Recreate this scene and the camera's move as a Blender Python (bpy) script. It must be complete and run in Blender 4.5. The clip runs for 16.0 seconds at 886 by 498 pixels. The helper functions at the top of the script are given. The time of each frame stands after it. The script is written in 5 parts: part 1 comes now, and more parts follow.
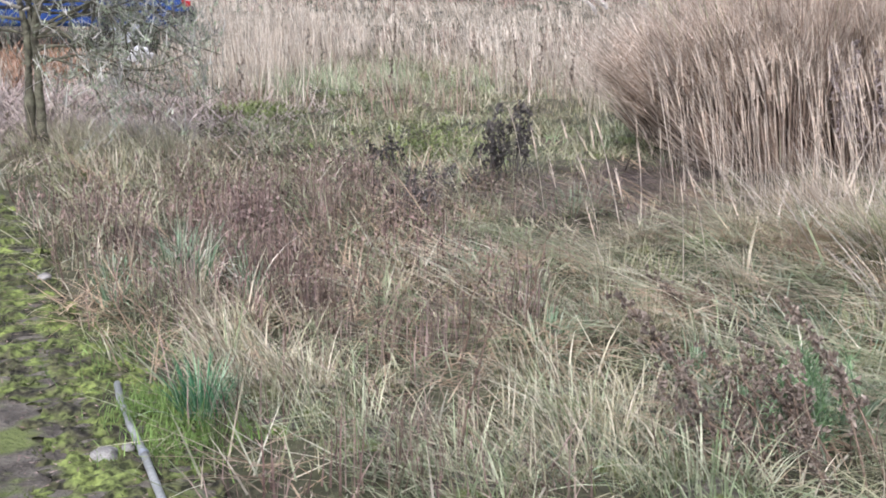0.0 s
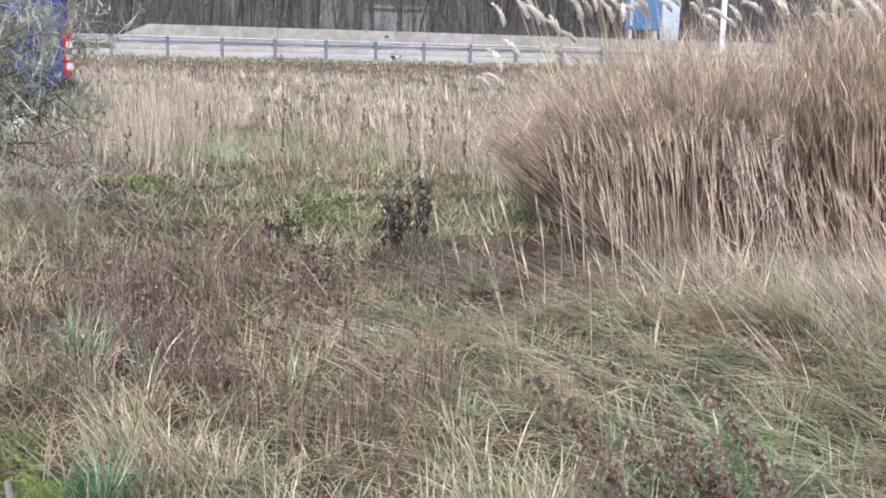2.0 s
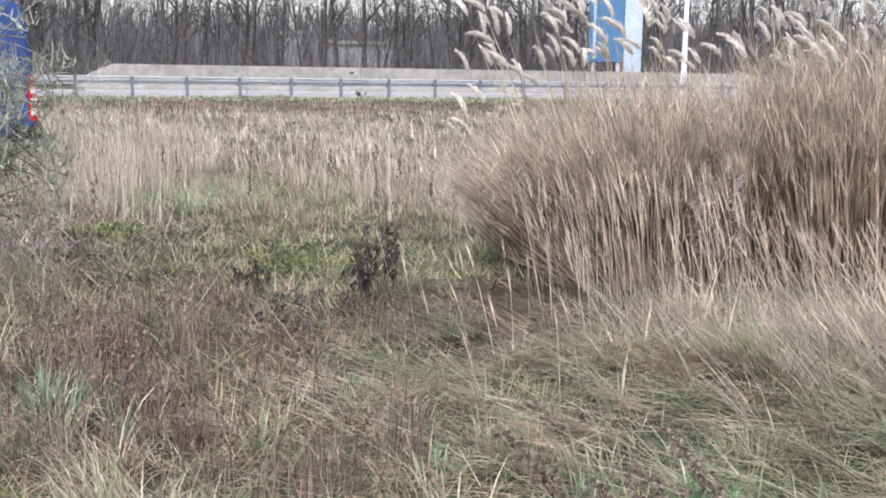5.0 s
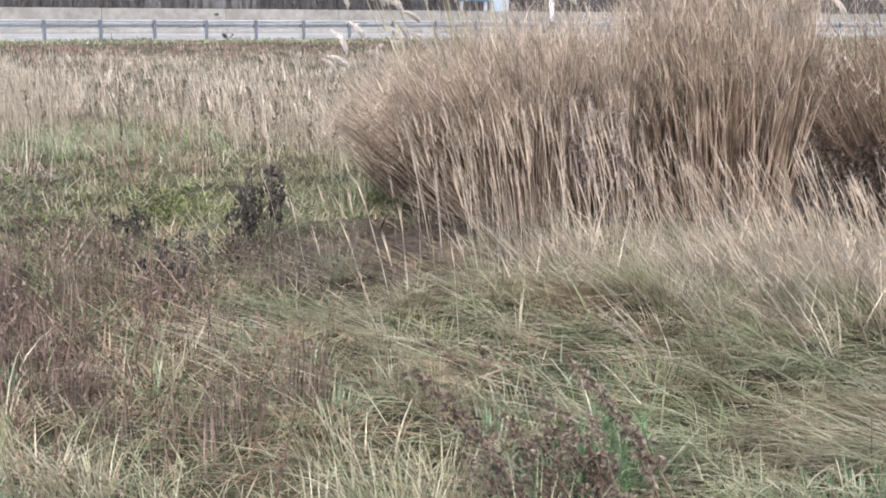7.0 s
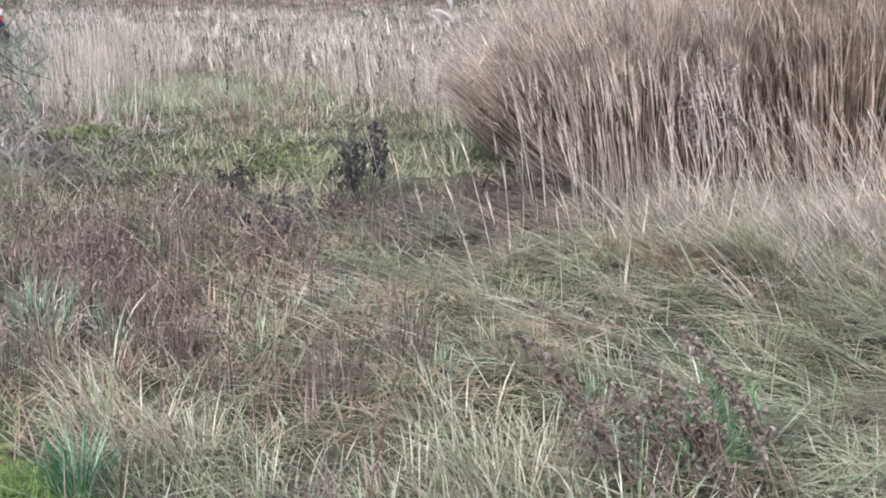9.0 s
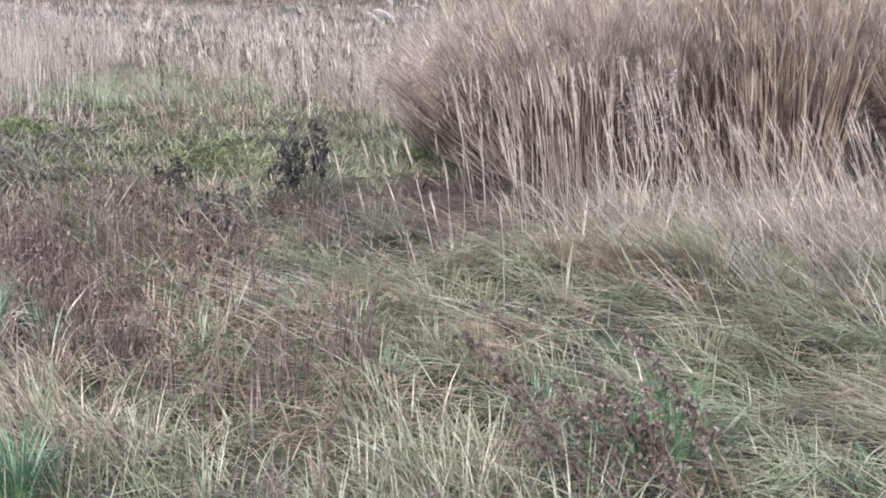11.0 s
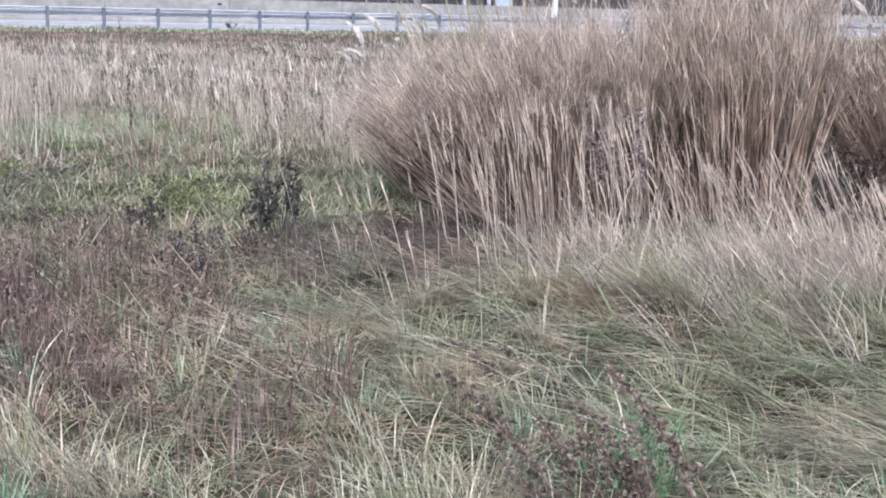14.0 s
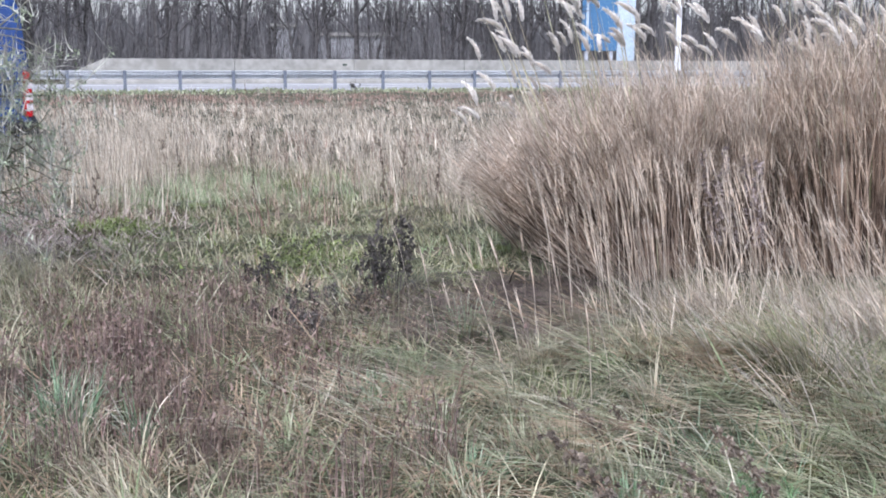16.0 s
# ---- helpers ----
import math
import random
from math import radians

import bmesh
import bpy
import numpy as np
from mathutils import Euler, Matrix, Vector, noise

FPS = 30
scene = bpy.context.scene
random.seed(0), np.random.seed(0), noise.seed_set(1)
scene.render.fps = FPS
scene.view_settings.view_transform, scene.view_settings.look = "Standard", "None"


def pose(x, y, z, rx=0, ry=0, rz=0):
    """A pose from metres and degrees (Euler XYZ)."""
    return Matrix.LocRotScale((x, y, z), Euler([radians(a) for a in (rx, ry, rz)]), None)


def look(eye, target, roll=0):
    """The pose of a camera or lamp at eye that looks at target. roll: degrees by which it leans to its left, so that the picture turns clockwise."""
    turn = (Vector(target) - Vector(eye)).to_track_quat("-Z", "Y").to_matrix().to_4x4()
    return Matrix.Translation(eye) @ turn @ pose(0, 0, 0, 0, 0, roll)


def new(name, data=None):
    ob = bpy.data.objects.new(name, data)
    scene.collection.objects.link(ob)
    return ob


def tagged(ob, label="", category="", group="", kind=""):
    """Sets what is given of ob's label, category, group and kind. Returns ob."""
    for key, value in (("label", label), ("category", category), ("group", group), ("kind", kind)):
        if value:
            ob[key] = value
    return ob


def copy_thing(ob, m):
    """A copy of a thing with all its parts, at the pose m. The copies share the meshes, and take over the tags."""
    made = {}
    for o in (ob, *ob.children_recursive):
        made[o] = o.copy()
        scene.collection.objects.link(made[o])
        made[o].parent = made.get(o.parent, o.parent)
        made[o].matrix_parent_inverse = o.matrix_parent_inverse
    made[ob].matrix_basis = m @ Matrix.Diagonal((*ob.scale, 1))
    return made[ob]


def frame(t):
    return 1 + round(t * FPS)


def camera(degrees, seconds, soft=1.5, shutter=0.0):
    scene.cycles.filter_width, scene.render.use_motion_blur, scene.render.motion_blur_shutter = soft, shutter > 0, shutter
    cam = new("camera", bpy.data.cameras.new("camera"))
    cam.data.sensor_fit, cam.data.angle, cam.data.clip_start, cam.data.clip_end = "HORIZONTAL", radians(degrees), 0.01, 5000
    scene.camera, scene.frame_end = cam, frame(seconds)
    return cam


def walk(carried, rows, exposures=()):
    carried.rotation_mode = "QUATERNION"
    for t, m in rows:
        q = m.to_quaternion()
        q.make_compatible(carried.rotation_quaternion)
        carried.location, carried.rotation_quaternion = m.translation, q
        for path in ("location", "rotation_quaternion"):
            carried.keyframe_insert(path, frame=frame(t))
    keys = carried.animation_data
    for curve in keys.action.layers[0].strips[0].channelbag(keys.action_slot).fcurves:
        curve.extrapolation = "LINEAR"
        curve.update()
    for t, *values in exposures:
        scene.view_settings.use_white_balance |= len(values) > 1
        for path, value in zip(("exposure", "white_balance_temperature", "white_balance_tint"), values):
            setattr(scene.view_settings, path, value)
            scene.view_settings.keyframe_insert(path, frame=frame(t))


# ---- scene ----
cam = camera(41.0, 16.0, soft=1.85)

# seconds, eye, degrees: turn to the left, tilt up, lean
PATH = [
    (0, (0.211, -0.119, 1.497), 4.15, -13.96, 0.92),
    (0.4, (0.234, -0.065, 1.511), 5.52, -10.85, 0.29),
    (0.5, (0.253, -0.054, 1.499), 5.08, -11.15, 0.34),
    (1, (0.256, -0.040, 1.507), 3.25, -11.92, 1.04),
    (1.5, (0.167, -0.003, 1.502), -0.46, -10.96, 1.66),
    (2, (0.097, -0.002, 1.521), -1.56, -10.48, 1.86),
    (2.5, (0.059, 0.016, 1.525), -1.80, -11.48, 2.88),
    (3, (0.026, 0.034, 1.522), -3.11, -11.13, 3.29),
    (3.2, (0.015, 0.026, 1.531), -2.22, -11.59, 3.36),
    (4.2, (0.052, -0.012, 1.572), -2.85, -10.20, 1.95),
    (5.3, (0.100, -0.059, 1.621), -3.71, -8.74, 0.28),
    (5.5, (0.052, -0.024, 1.600), -5.65, -8.82, 0.63),
    (5.7, (0.032, -0.031, 1.602), -7.11, -7.98, 0.67),
    (6, (0.002, 0.006, 1.619), -6.53, -8.22, 0.88),
    (6.5, (-0.013, 0.024, 1.597), -7.78, -7.87, 0.71),
    (7, (-0.001, 0.040, 1.580), -9.38, -11.57, 0.57),
    (7.5, (0.000, 0.051, 1.583), -8.18, -14.69, -0.01),
    (8, (-0.010, 0.079, 1.575), -6.99, -14.88, 0.05),
    (8.5, (-0.010, 0.088, 1.563), -8.75, -15.77, 0.47),
    (8.9, (-0.010, 0.124, 1.574), -4.00, -14.64, -0.07),
    (9, (-0.001, 0.119, 1.579), -4.39, -13.76, 0.25),
    (9.3, (0.027, 0.101, 1.564), -4.77, -12.18, 1.31),
    (9.5, (0.021, 0.113, 1.583), -6.24, -13.27, 1.48),
    (9.7, (0.041, 0.140, 1.569), -5.77, -13.59, 0.99),
    (10.7, (-0.032, 0.132, 1.573), -7.25, -13.65, 1.55),
    (11.8, (-0.105, 0.123, 1.576), -8.79, -13.70, 1.80),
    (12, (-0.092, 0.128, 1.572), -8.04, -13.66, 1.62),
    (12.5, (-0.096, 0.128, 1.577), -9.35, -13.37, 2.22),
    (12.6, (-0.102, 0.132, 1.577), -9.24, -13.34, 2.15),
    (13, (-0.107, 0.134, 1.576), -9.28, -12.53, 2.07),
    (13.5, (-0.104, 0.141, 1.578), -8.50, -12.06, 1.76),
    (14, (-0.118, 0.124, 1.583), -9.54, -11.86, 1.63),
    (14.5, (-0.112, 0.123, 1.586), -9.02, -11.24, 1.49),
    (15, (-0.113, 0.141, 1.573), -9.00, -12.23, 1.23),
    (15.5, (-0.099, 0.145, 1.591), -5.13, -11.03, 0.70),
    (16, (-0.045, 0.134, 1.593), -3.43, -9.29, 0.34),
]


def gaze(eye, turn, tilt, lean):
    a, b = radians(turn), radians(tilt)
    ahead = Vector((-math.sin(a) * math.cos(b), math.cos(a) * math.cos(b), math.sin(b)))
    return look(eye, Vector(eye) + ahead, lean)


walk(cam, [(t, gaze(eye, a, b, c)) for t, eye, a, b, c in PATH],
     exposures=[(0, 1.16, 6150, 19), (0.5, 1.11, 6280, 18), (1, 1.09, 6500, 20), (1.5, 1.08, 6450, 19), (3, 1.06, 6380, 18), (5.5, 1.03, 6350, 17), (6.5, 0.99, 6400, 17), (7, 1.03, 6450, 16), (8, 1.07, 6200, 16), (8.5, 1.07, 5950, 18), (9, 1.07, 5950, 18), (12.5, 1.06, 5850, 20), (14.5, 1.04, 5800, 19), (16, 1.03, 5850, 17)])

# ---- light: an overcast winter sky ----
world = bpy.data.worlds.new("overcast_sky")
scene.world = world
world.use_nodes = True
wn = world.node_tree.nodes
sky = wn.new("ShaderNodeTexSky")
sky.sky_type = "NISHITA"
sky.sun_disc = False
sky.sun_elevation = radians(50)
sky.sun_rotation = radians(200)
sky.air_density = 1.0
sky.dust_density = 2.0
sky.ozone_density = 1.0
hsv = wn.new("ShaderNodeHueSaturation")
hsv.inputs["Saturation"].default_value = 0.45
world.node_tree.links.new(sky.outputs[0], hsv.inputs["Color"])
world.node_tree.links.new(hsv.outputs[0], wn["Background"].inputs[0])
wn["Background"].inputs[1].default_value = 0.165
sun_data = bpy.data.lights.new("sun", "SUN")
sun_data.energy, sun_data.angle, sun_data.color = 1.4, radians(50), (1.0, 0.985, 0.97)
sun = new("sun", sun_data)
sun.rotation_euler = Euler((radians(40), 0, radians(-20)))

# ---- materials ----
RNG = np.random.default_rng(7)


def material(name, rough=0.8, metal=0.0):
    m = bpy.data.materials.new(name)
    m.use_nodes = True
    b = m.node_tree.nodes["Principled BSDF"]
    b.inputs["Roughness"].default_value, b.inputs["Metallic"].default_value = rough, metal
    b.inputs["Specular IOR Level"].default_value = 0.3
    return m, m.node_tree.nodes, m.node_tree.links, b


def ramp(nodes, stops):
    r = nodes.new("ShaderNodeValToRGB")
    e = r.color_ramp.elements
    while len(e) < len(stops):
        e.new(0.5)
    for k, (p, c) in enumerate(stops):
        e[k].position, e[k].color = p, (*c, 1)
    return r


def noise_tex(nodes, links, scale, detail=4, space="Object", stretch=None):
    tc = nodes.new("ShaderNodeTexCoord")
    t = nodes.new("ShaderNodeTexNoise")
    t.inputs["Scale"].default_value, t.inputs["Detail"].default_value = scale, detail
    if stretch:
        mp = nodes.new("ShaderNodeMapping")
        mp.inputs["Scale"].default_value = stretch
        links.new(tc.outputs[space], mp.inputs[0])
        links.new(mp.outputs[0], t.inputs[0])
    else:
        links.new(tc.outputs[space], t.inputs[0])
    return t


def mixed(nodes, links, fac, a, b, mode="MIX"):
    n = nodes.new("ShaderNodeMix")
    n.data_type, n.blend_type = "RGBA", mode
    for socket, v in ((n.inputs[0], fac), (n.inputs[6], a), (n.inputs[7], b)):
        if isinstance(v, bpy.types.NodeSocket):
            links.new(v, socket)
        elif isinstance(v, tuple):
            socket.default_value = (*v, 1)
        else:
            socket.default_value = v
    return n.outputs[2]


def bump(nodes, links, b, height, strength, distance):
    n = nodes.new("ShaderNodeBump")
    n.inputs["Strength"].default_value, n.inputs["Distance"].default_value = strength, distance
    links.new(height, n.inputs["Height"])
    links.new(n.outputs[0], b.inputs["Normal"])


def blade_mat(name, colours, other=None, patch=0.8, rough=0.75, thin=0.25):
    """Dry or green stalks: each has its own shade, with drifts of a second shade metres wide."""
    m, n, l, b = material(name, rough)
    geo = n.new("ShaderNodeNewGeometry")
    steps = [(k / max(1, len(colours) - 1), c) for k, c in enumerate(colours)]
    col = ramp(n, steps)
    l.new(geo.outputs["Random Per Island"], col.inputs[0])
    out = col.outputs[0]
    if other:
        t = noise_tex(n, l, patch, 3)
        sharp = ramp(n, [(0.42, (0, 0, 0)), (0.62, (1, 1, 1))])
        l.new(t.outputs[0], sharp.inputs[0])
        out = mixed(n, l, sharp.outputs[0], out, mixed(n, l, 0.6, out, other))
    c = noise_tex(n, l, 5.0, 3)
    clump = ramp(n, [(0.36, (0.54, 0.54, 0.54)), (0.62, (1.20, 1.20, 1.20))])
    l.new(c.outputs[0], clump.inputs[0])
    out = mixed(n, l, 1.0, out, clump.outputs[0], "MULTIPLY")
    g = noise_tex(n, l, 60, 3)
    shade = ramp(n, [(0.3, (0.75, 0.75, 0.75)), (0.7, (1.2, 1.2, 1.2))])
    l.new(g.outputs[0], shade.inputs[0])
    out = mixed(n, l, 1.0, out, shade.outputs[0], "MULTIPLY")
    l.new(out, b.inputs["Base Color"])
    if thin:
        tr = n.new("ShaderNodeBsdfTranslucent")
        l.new(out, tr.inputs[0])
        mx = n.new("ShaderNodeMixShader")
        mx.inputs[0].default_value = thin
        l.new(b.outputs[0], mx.inputs[1])
        l.new(tr.outputs[0], mx.inputs[2])
        l.new(mx.outputs[0], n["Material Output"].inputs[0])
    return m


def surface(name, dark, light, scale, rough=0.85, metal=0.0, fine=None, relief=0.3, depth=0.01, spots=None, stretch=None):
    m, n, l, b = material(name, rough, metal)
    a = noise_tex(n, l, scale, 6, stretch=stretch)
    r = ramp(n, [(0.35, dark), (0.65, light)])
    l.new(a.outputs[0], r.inputs[0])
    out = r.outputs[0]
    f = noise_tex(n, l, fine or scale * 14, 5, stretch=stretch)
    s = ramp(n, [(0.3, (0.7, 0.7, 0.7)), (0.7, (1.2, 1.2, 1.2))])
    l.new(f.outputs[0], s.inputs[0])
    out = mixed(n, l, 0.8, out, s.outputs[0], "MULTIPLY")
    if spots:
        colour, at, size = spots
        t = noise_tex(n, l, size, 4)
        k = ramp(n, [(at, (0, 0, 0)), (at + 0.08, (1, 1, 1))])
        l.new(t.outputs[0], k.inputs[0])
        out = mixed(n, l, k.outputs[0], out, colour)
    l.new(out, b.inputs["Base Color"])
    if relief:
        bump(n, l, b, f.outputs[0], relief, depth)
    return m


M_STRAW = blade_mat("pale_straw", [(0.25, 0.195, 0.125), (0.50, 0.435, 0.31), (0.72, 0.65, 0.505), (0.57, 0.515, 0.365), (0.36, 0.355, 0.205), (0.30, 0.235, 0.155)], (0.36, 0.39, 0.24), 1.6)
M_FRINGE = blade_mat("feather_straw", [(0.46, 0.375, 0.285), (0.70, 0.61, 0.49), (0.82, 0.74, 0.62), (0.75, 0.66, 0.54)], (0.64, 0.58, 0.46), 1.2)
M_LODGED = blade_mat("lodged_grass", [(0.12, 0.128, 0.07), (0.31, 0.32, 0.205), (0.20, 0.235, 0.125), (0.60, 0.57, 0.44), (0.38, 0.31, 0.215), (0.41, 0.41, 0.275)], (0.19, 0.26, 0.115), 1.5)
M_THATCH = blade_mat("flattened_thatch", [(0.20, 0.14, 0.09), (0.38, 0.28, 0.185), (0.60, 0.49, 0.35), (0.31, 0.215, 0.14), (0.50, 0.39, 0.265)], (0.37, 0.265, 0.17), 1.6)
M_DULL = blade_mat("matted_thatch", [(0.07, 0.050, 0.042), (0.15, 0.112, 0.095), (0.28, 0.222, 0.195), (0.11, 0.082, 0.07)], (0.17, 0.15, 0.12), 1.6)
M_PALE_GREEN = blade_mat("pale_green_grass", [(0.14, 0.19, 0.085), (0.29, 0.35, 0.20), (0.54, 0.55, 0.40), (0.42, 0.44, 0.275), (0.64, 0.60, 0.455)], (0.20, 0.30, 0.135), 1.5)
M_GREEN = blade_mat("green_grass", [(0.075, 0.095, 0.038), (0.155, 0.19, 0.078), (0.26, 0.29, 0.14), (0.50, 0.47, 0.325), (0.33, 0.275, 0.185)], (0.29, 0.26, 0.16), 1.3)
M_VERGE = blade_mat("verge_grass", [(0.24, 0.28, 0.15), (0.36, 0.40, 0.24), (0.46, 0.47, 0.32)], thin=0.2)
M_LUSH = blade_mat("blue_green_grass", [(0.08, 0.16, 0.08), (0.17, 0.28, 0.155), (0.31, 0.41, 0.265), (0.52, 0.56, 0.43)])
M_EMERALD = blade_mat("emerald_grass", [(0.03, 0.115, 0.05), (0.065, 0.20, 0.09), (0.14, 0.31, 0.16), (0.34, 0.46, 0.30)])
M_SHOOT = blade_mat("wormwood_leaves", [(0.12, 0.23, 0.09), (0.24, 0.40, 0.18), (0.36, 0.52, 0.29)], thin=0.25)
M_BROWN = blade_mat("red_brown_stalks", [(0.065, 0.040, 0.034), (0.15, 0.092, 0.078), (0.25, 0.165, 0.142), (0.40, 0.30, 0.255), (0.15, 0.125, 0.085)], (0.17, 0.135, 0.095), 1.5, thin=0.1)
M_CLUMP = blade_mat("mauve_brown_stalks", [(0.085, 0.057, 0.047), (0.18, 0.127, 0.106), (0.33, 0.25, 0.215), (0.12, 0.085, 0.070)], thin=0.1)
M_DARK = blade_mat("dark_dead_stalks", [(0.038, 0.034, 0.030), (0.08, 0.072, 0.064), (0.15, 0.135, 0.12)], thin=0.0)
M_MEADOW = blade_mat("meadow_hay", [(0.30, 0.242, 0.18), (0.56, 0.49, 0.385), (0.74, 0.675, 0.555), (0.50, 0.415, 0.32)], (0.46, 0.39, 0.30), 0.25)
M_RUST = blade_mat("rusty_meadow", [(0.21, 0.13, 0.10), (0.36, 0.24, 0.19), (0.52, 0.39, 0.32)], (0.46, 0.35, 0.275), 0.3)
M_REED = blade_mat("reed_leaves", [(0.27, 0.205, 0.155), (0.52, 0.425, 0.335), (0.76, 0.665, 0.545), (0.63, 0.53, 0.43), (0.40, 0.31, 0.24)], (0.50, 0.405, 0.32), 0.9, thin=0.35)
M_BRACKEN = blade_mat("dry_bracken", [(0.22, 0.11, 0.06), (0.38, 0.21, 0.12), (0.50, 0.32, 0.21)])
M_PATCH = blade_mat("lime_moss", [(0.10, 0.135, 0.04), (0.19, 0.245, 0.075), (0.31, 0.36, 0.14)], (0.17, 0.20, 0.07), 2.0)
M_LIME = blade_mat("soft_lime_moss", [(0.09, 0.165, 0.035), (0.17, 0.285, 0.07), (0.28, 0.40, 0.13)], (0.16, 0.24, 0.065), 2.0)
M_FUZZ = blade_mat("reed_leaf_ends", [(0.50, 0.405, 0.315), (0.70, 0.60, 0.485), (0.84, 0.75, 0.635)], thin=0.4)
M_MAUVE = blade_mat("mauve_dead_weed", [(0.20, 0.16, 0.15), (0.33, 0.275, 0.255), (0.47, 0.405, 0.375)], thin=0.1)
M_WEED = blade_mat("brown_weed_seed", [(0.082, 0.065, 0.049), (0.17, 0.137, 0.106), (0.30, 0.25, 0.20)], thin=0.0)
M_WEED_STEM = surface("weathered_weed_stem", (0.085, 0.058, 0.040), (0.21, 0.155, 0.11), 20.0, 0.9, relief=0.3)
M_ASH = blade_mat("ash_grey_strands", [(0.26, 0.225, 0.185), (0.50, 0.45, 0.385), (0.70, 0.64, 0.56), (0.40, 0.385, 0.305)], (0.46, 0.40, 0.325), 1.4)
# brown darkened to carry the shade low down in the reeds
M_SKIRT = blade_mat("shade_dark_stalks", [(0.04, 0.026, 0.020), (0.085, 0.055, 0.042), (0.15, 0.105, 0.08)], thin=0.0)
M_STEM = blade_mat("reed_stems", [(0.15, 0.100, 0.070), (0.33, 0.242, 0.178), (0.54, 0.425, 0.328)], thin=0.15)
M_CANE = blade_mat("reed_canes", [(0.09, 0.062, 0.045), (0.24, 0.175, 0.130), (0.54, 0.44, 0.345), (0.16, 0.115, 0.085), (0.38, 0.295, 0.225)], (0.30, 0.22, 0.165), 0.9, thin=0.15)
M_PLUME = blade_mat("reed_plumes", [(0.80, 0.74, 0.67), (0.88, 0.84, 0.78), (0.92, 0.90, 0.86)], thin=0.45)
M_TWIG = blade_mat("grey_twigs", [(0.16, 0.15, 0.125), (0.37, 0.355, 0.31), (0.58, 0.565, 0.50)], (0.40, 0.42, 0.34), 3.0, thin=0.0)
M_LICHEN = blade_mat("lichen_and_buds", [(0.20, 0.245, 0.15), (0.34, 0.395, 0.26), (0.53, 0.575, 0.43)], thin=0.3)
M_LITTER = blade_mat("fallen_twigs", [(0.17, 0.125, 0.105), (0.36, 0.285, 0.245), (0.56, 0.475, 0.42)], thin=0.0)
M_WOODS = blade_mat("woodland_brush", [(0.085, 0.080, 0.081), (0.145, 0.137, 0.138), (0.22, 0.21, 0.21)], thin=0.0, rough=0.9)
M_TRUNK = blade_mat("woodland_bark", [(0.06, 0.056, 0.055), (0.10, 0.094, 0.092), (0.155, 0.147, 0.143)], thin=0.0, rough=0.9)
M_MOSS = blade_mat("bright_moss", [(0.035, 0.045, 0.016), (0.075, 0.105, 0.026), (0.15, 0.195, 0.05), (0.10, 0.095, 0.052)], (0.085, 0.09, 0.045), 5.0)
M_SOIL = surface("damp_soil", (0.062, 0.054, 0.043), (0.15, 0.135, 0.108), 9.0, 0.95, fine=50, relief=0.9, depth=0.03, spots=((0.115, 0.14, 0.045), 0.52, 4.0))
M_ASPHALT = surface("pale_asphalt", (0.29, 0.29, 0.29), (0.35, 0.35, 0.35), 0.6, 0.55, fine=40, relief=0.2)
M_PAINT = surface("road_paint", (0.66, 0.66, 0.64), (0.78, 0.78, 0.76), 2.0, 0.6, relief=0.1)
M_CONCRETE = surface("weathered_concrete", (0.26, 0.255, 0.23), (0.30, 0.292, 0.262), 0.4, 0.9, fine=3, relief=0.05, spots=((0.235, 0.228, 0.20), 0.60, 0.6))
M_ZINC = surface("galvanised_steel", (0.40, 0.42, 0.46), (0.54, 0.56, 0.60), 2.2, 0.55, 0.15, relief=0.05)
M_BEAM = surface("weathered_zinc_beam", (0.58, 0.60, 0.62), (0.70, 0.715, 0.73), 1.2, 0.6, 0.0, relief=0.03)
M_POST = surface("dull_steel_post", (0.13, 0.15, 0.185), (0.20, 0.22, 0.26), 2.2, 0.6, 0.1, relief=0.05)
M_ZINC_DARK = surface("shaded_steel_bracket", (0.20, 0.22, 0.25), (0.30, 0.32, 0.36), 2.2, 0.55, 0.5, relief=0.05)
M_PIPE = surface("grey_plastic_pipe", (0.15, 0.16, 0.15), (0.24, 0.25, 0.235), 6.0, 0.55, relief=0.1)
M_MARK = surface("dark_green_paint", (0.05, 0.07, 0.055), (0.09, 0.11, 0.09), 6.0, 0.7)
M_STONE = surface("grey_stone", (0.12, 0.115, 0.105), (0.30, 0.29, 0.26), 12.0, 0.9, relief=0.6)
M_PLANK = surface("weathered_board", (0.20, 0.185, 0.175), (0.31, 0.29, 0.275), 5.0, 0.8, fine=60, stretch=(1, 14, 14))
M_BLUE = surface("blue_van_paint", (0.013, 0.045, 0.165), (0.018, 0.056, 0.20), 0.8, 0.3, relief=0.0)
M_BLACK = surface("black_rubber", (0.018, 0.018, 0.018), (0.03, 0.03, 0.03), 5.0, 0.8)
M_BARK = surface("grey_green_bark", (0.055, 0.050, 0.036), (0.19, 0.185, 0.125), 16.0, 0.95, fine=70, relief=0.9, depth=0.02)
M_LIMB = surface("lichen_grey_limbs", (0.15, 0.142, 0.115), (0.36, 0.345, 0.29), 14.0, 0.95, fine=60, relief=0.5, depth=0.01)
M_WHITE = surface("white_paint", (0.60, 0.62, 0.64), (0.70, 0.71, 0.72), 1.0, 0.5, relief=0.0)
M_SIGN = surface("sign_blue", (0.06, 0.155, 0.29), (0.075, 0.18, 0.32), 0.7, 0.5, relief=0.0)
M_PALE_BLUE = surface("pale_blue_panel", (0.38, 0.47, 0.55), (0.46, 0.54, 0.61), 0.7, 0.5, relief=0.0)
M_SIDING = surface("pale_siding", (0.30, 0.31, 0.32), (0.38, 0.385, 0.39), 0.3, 0.8)
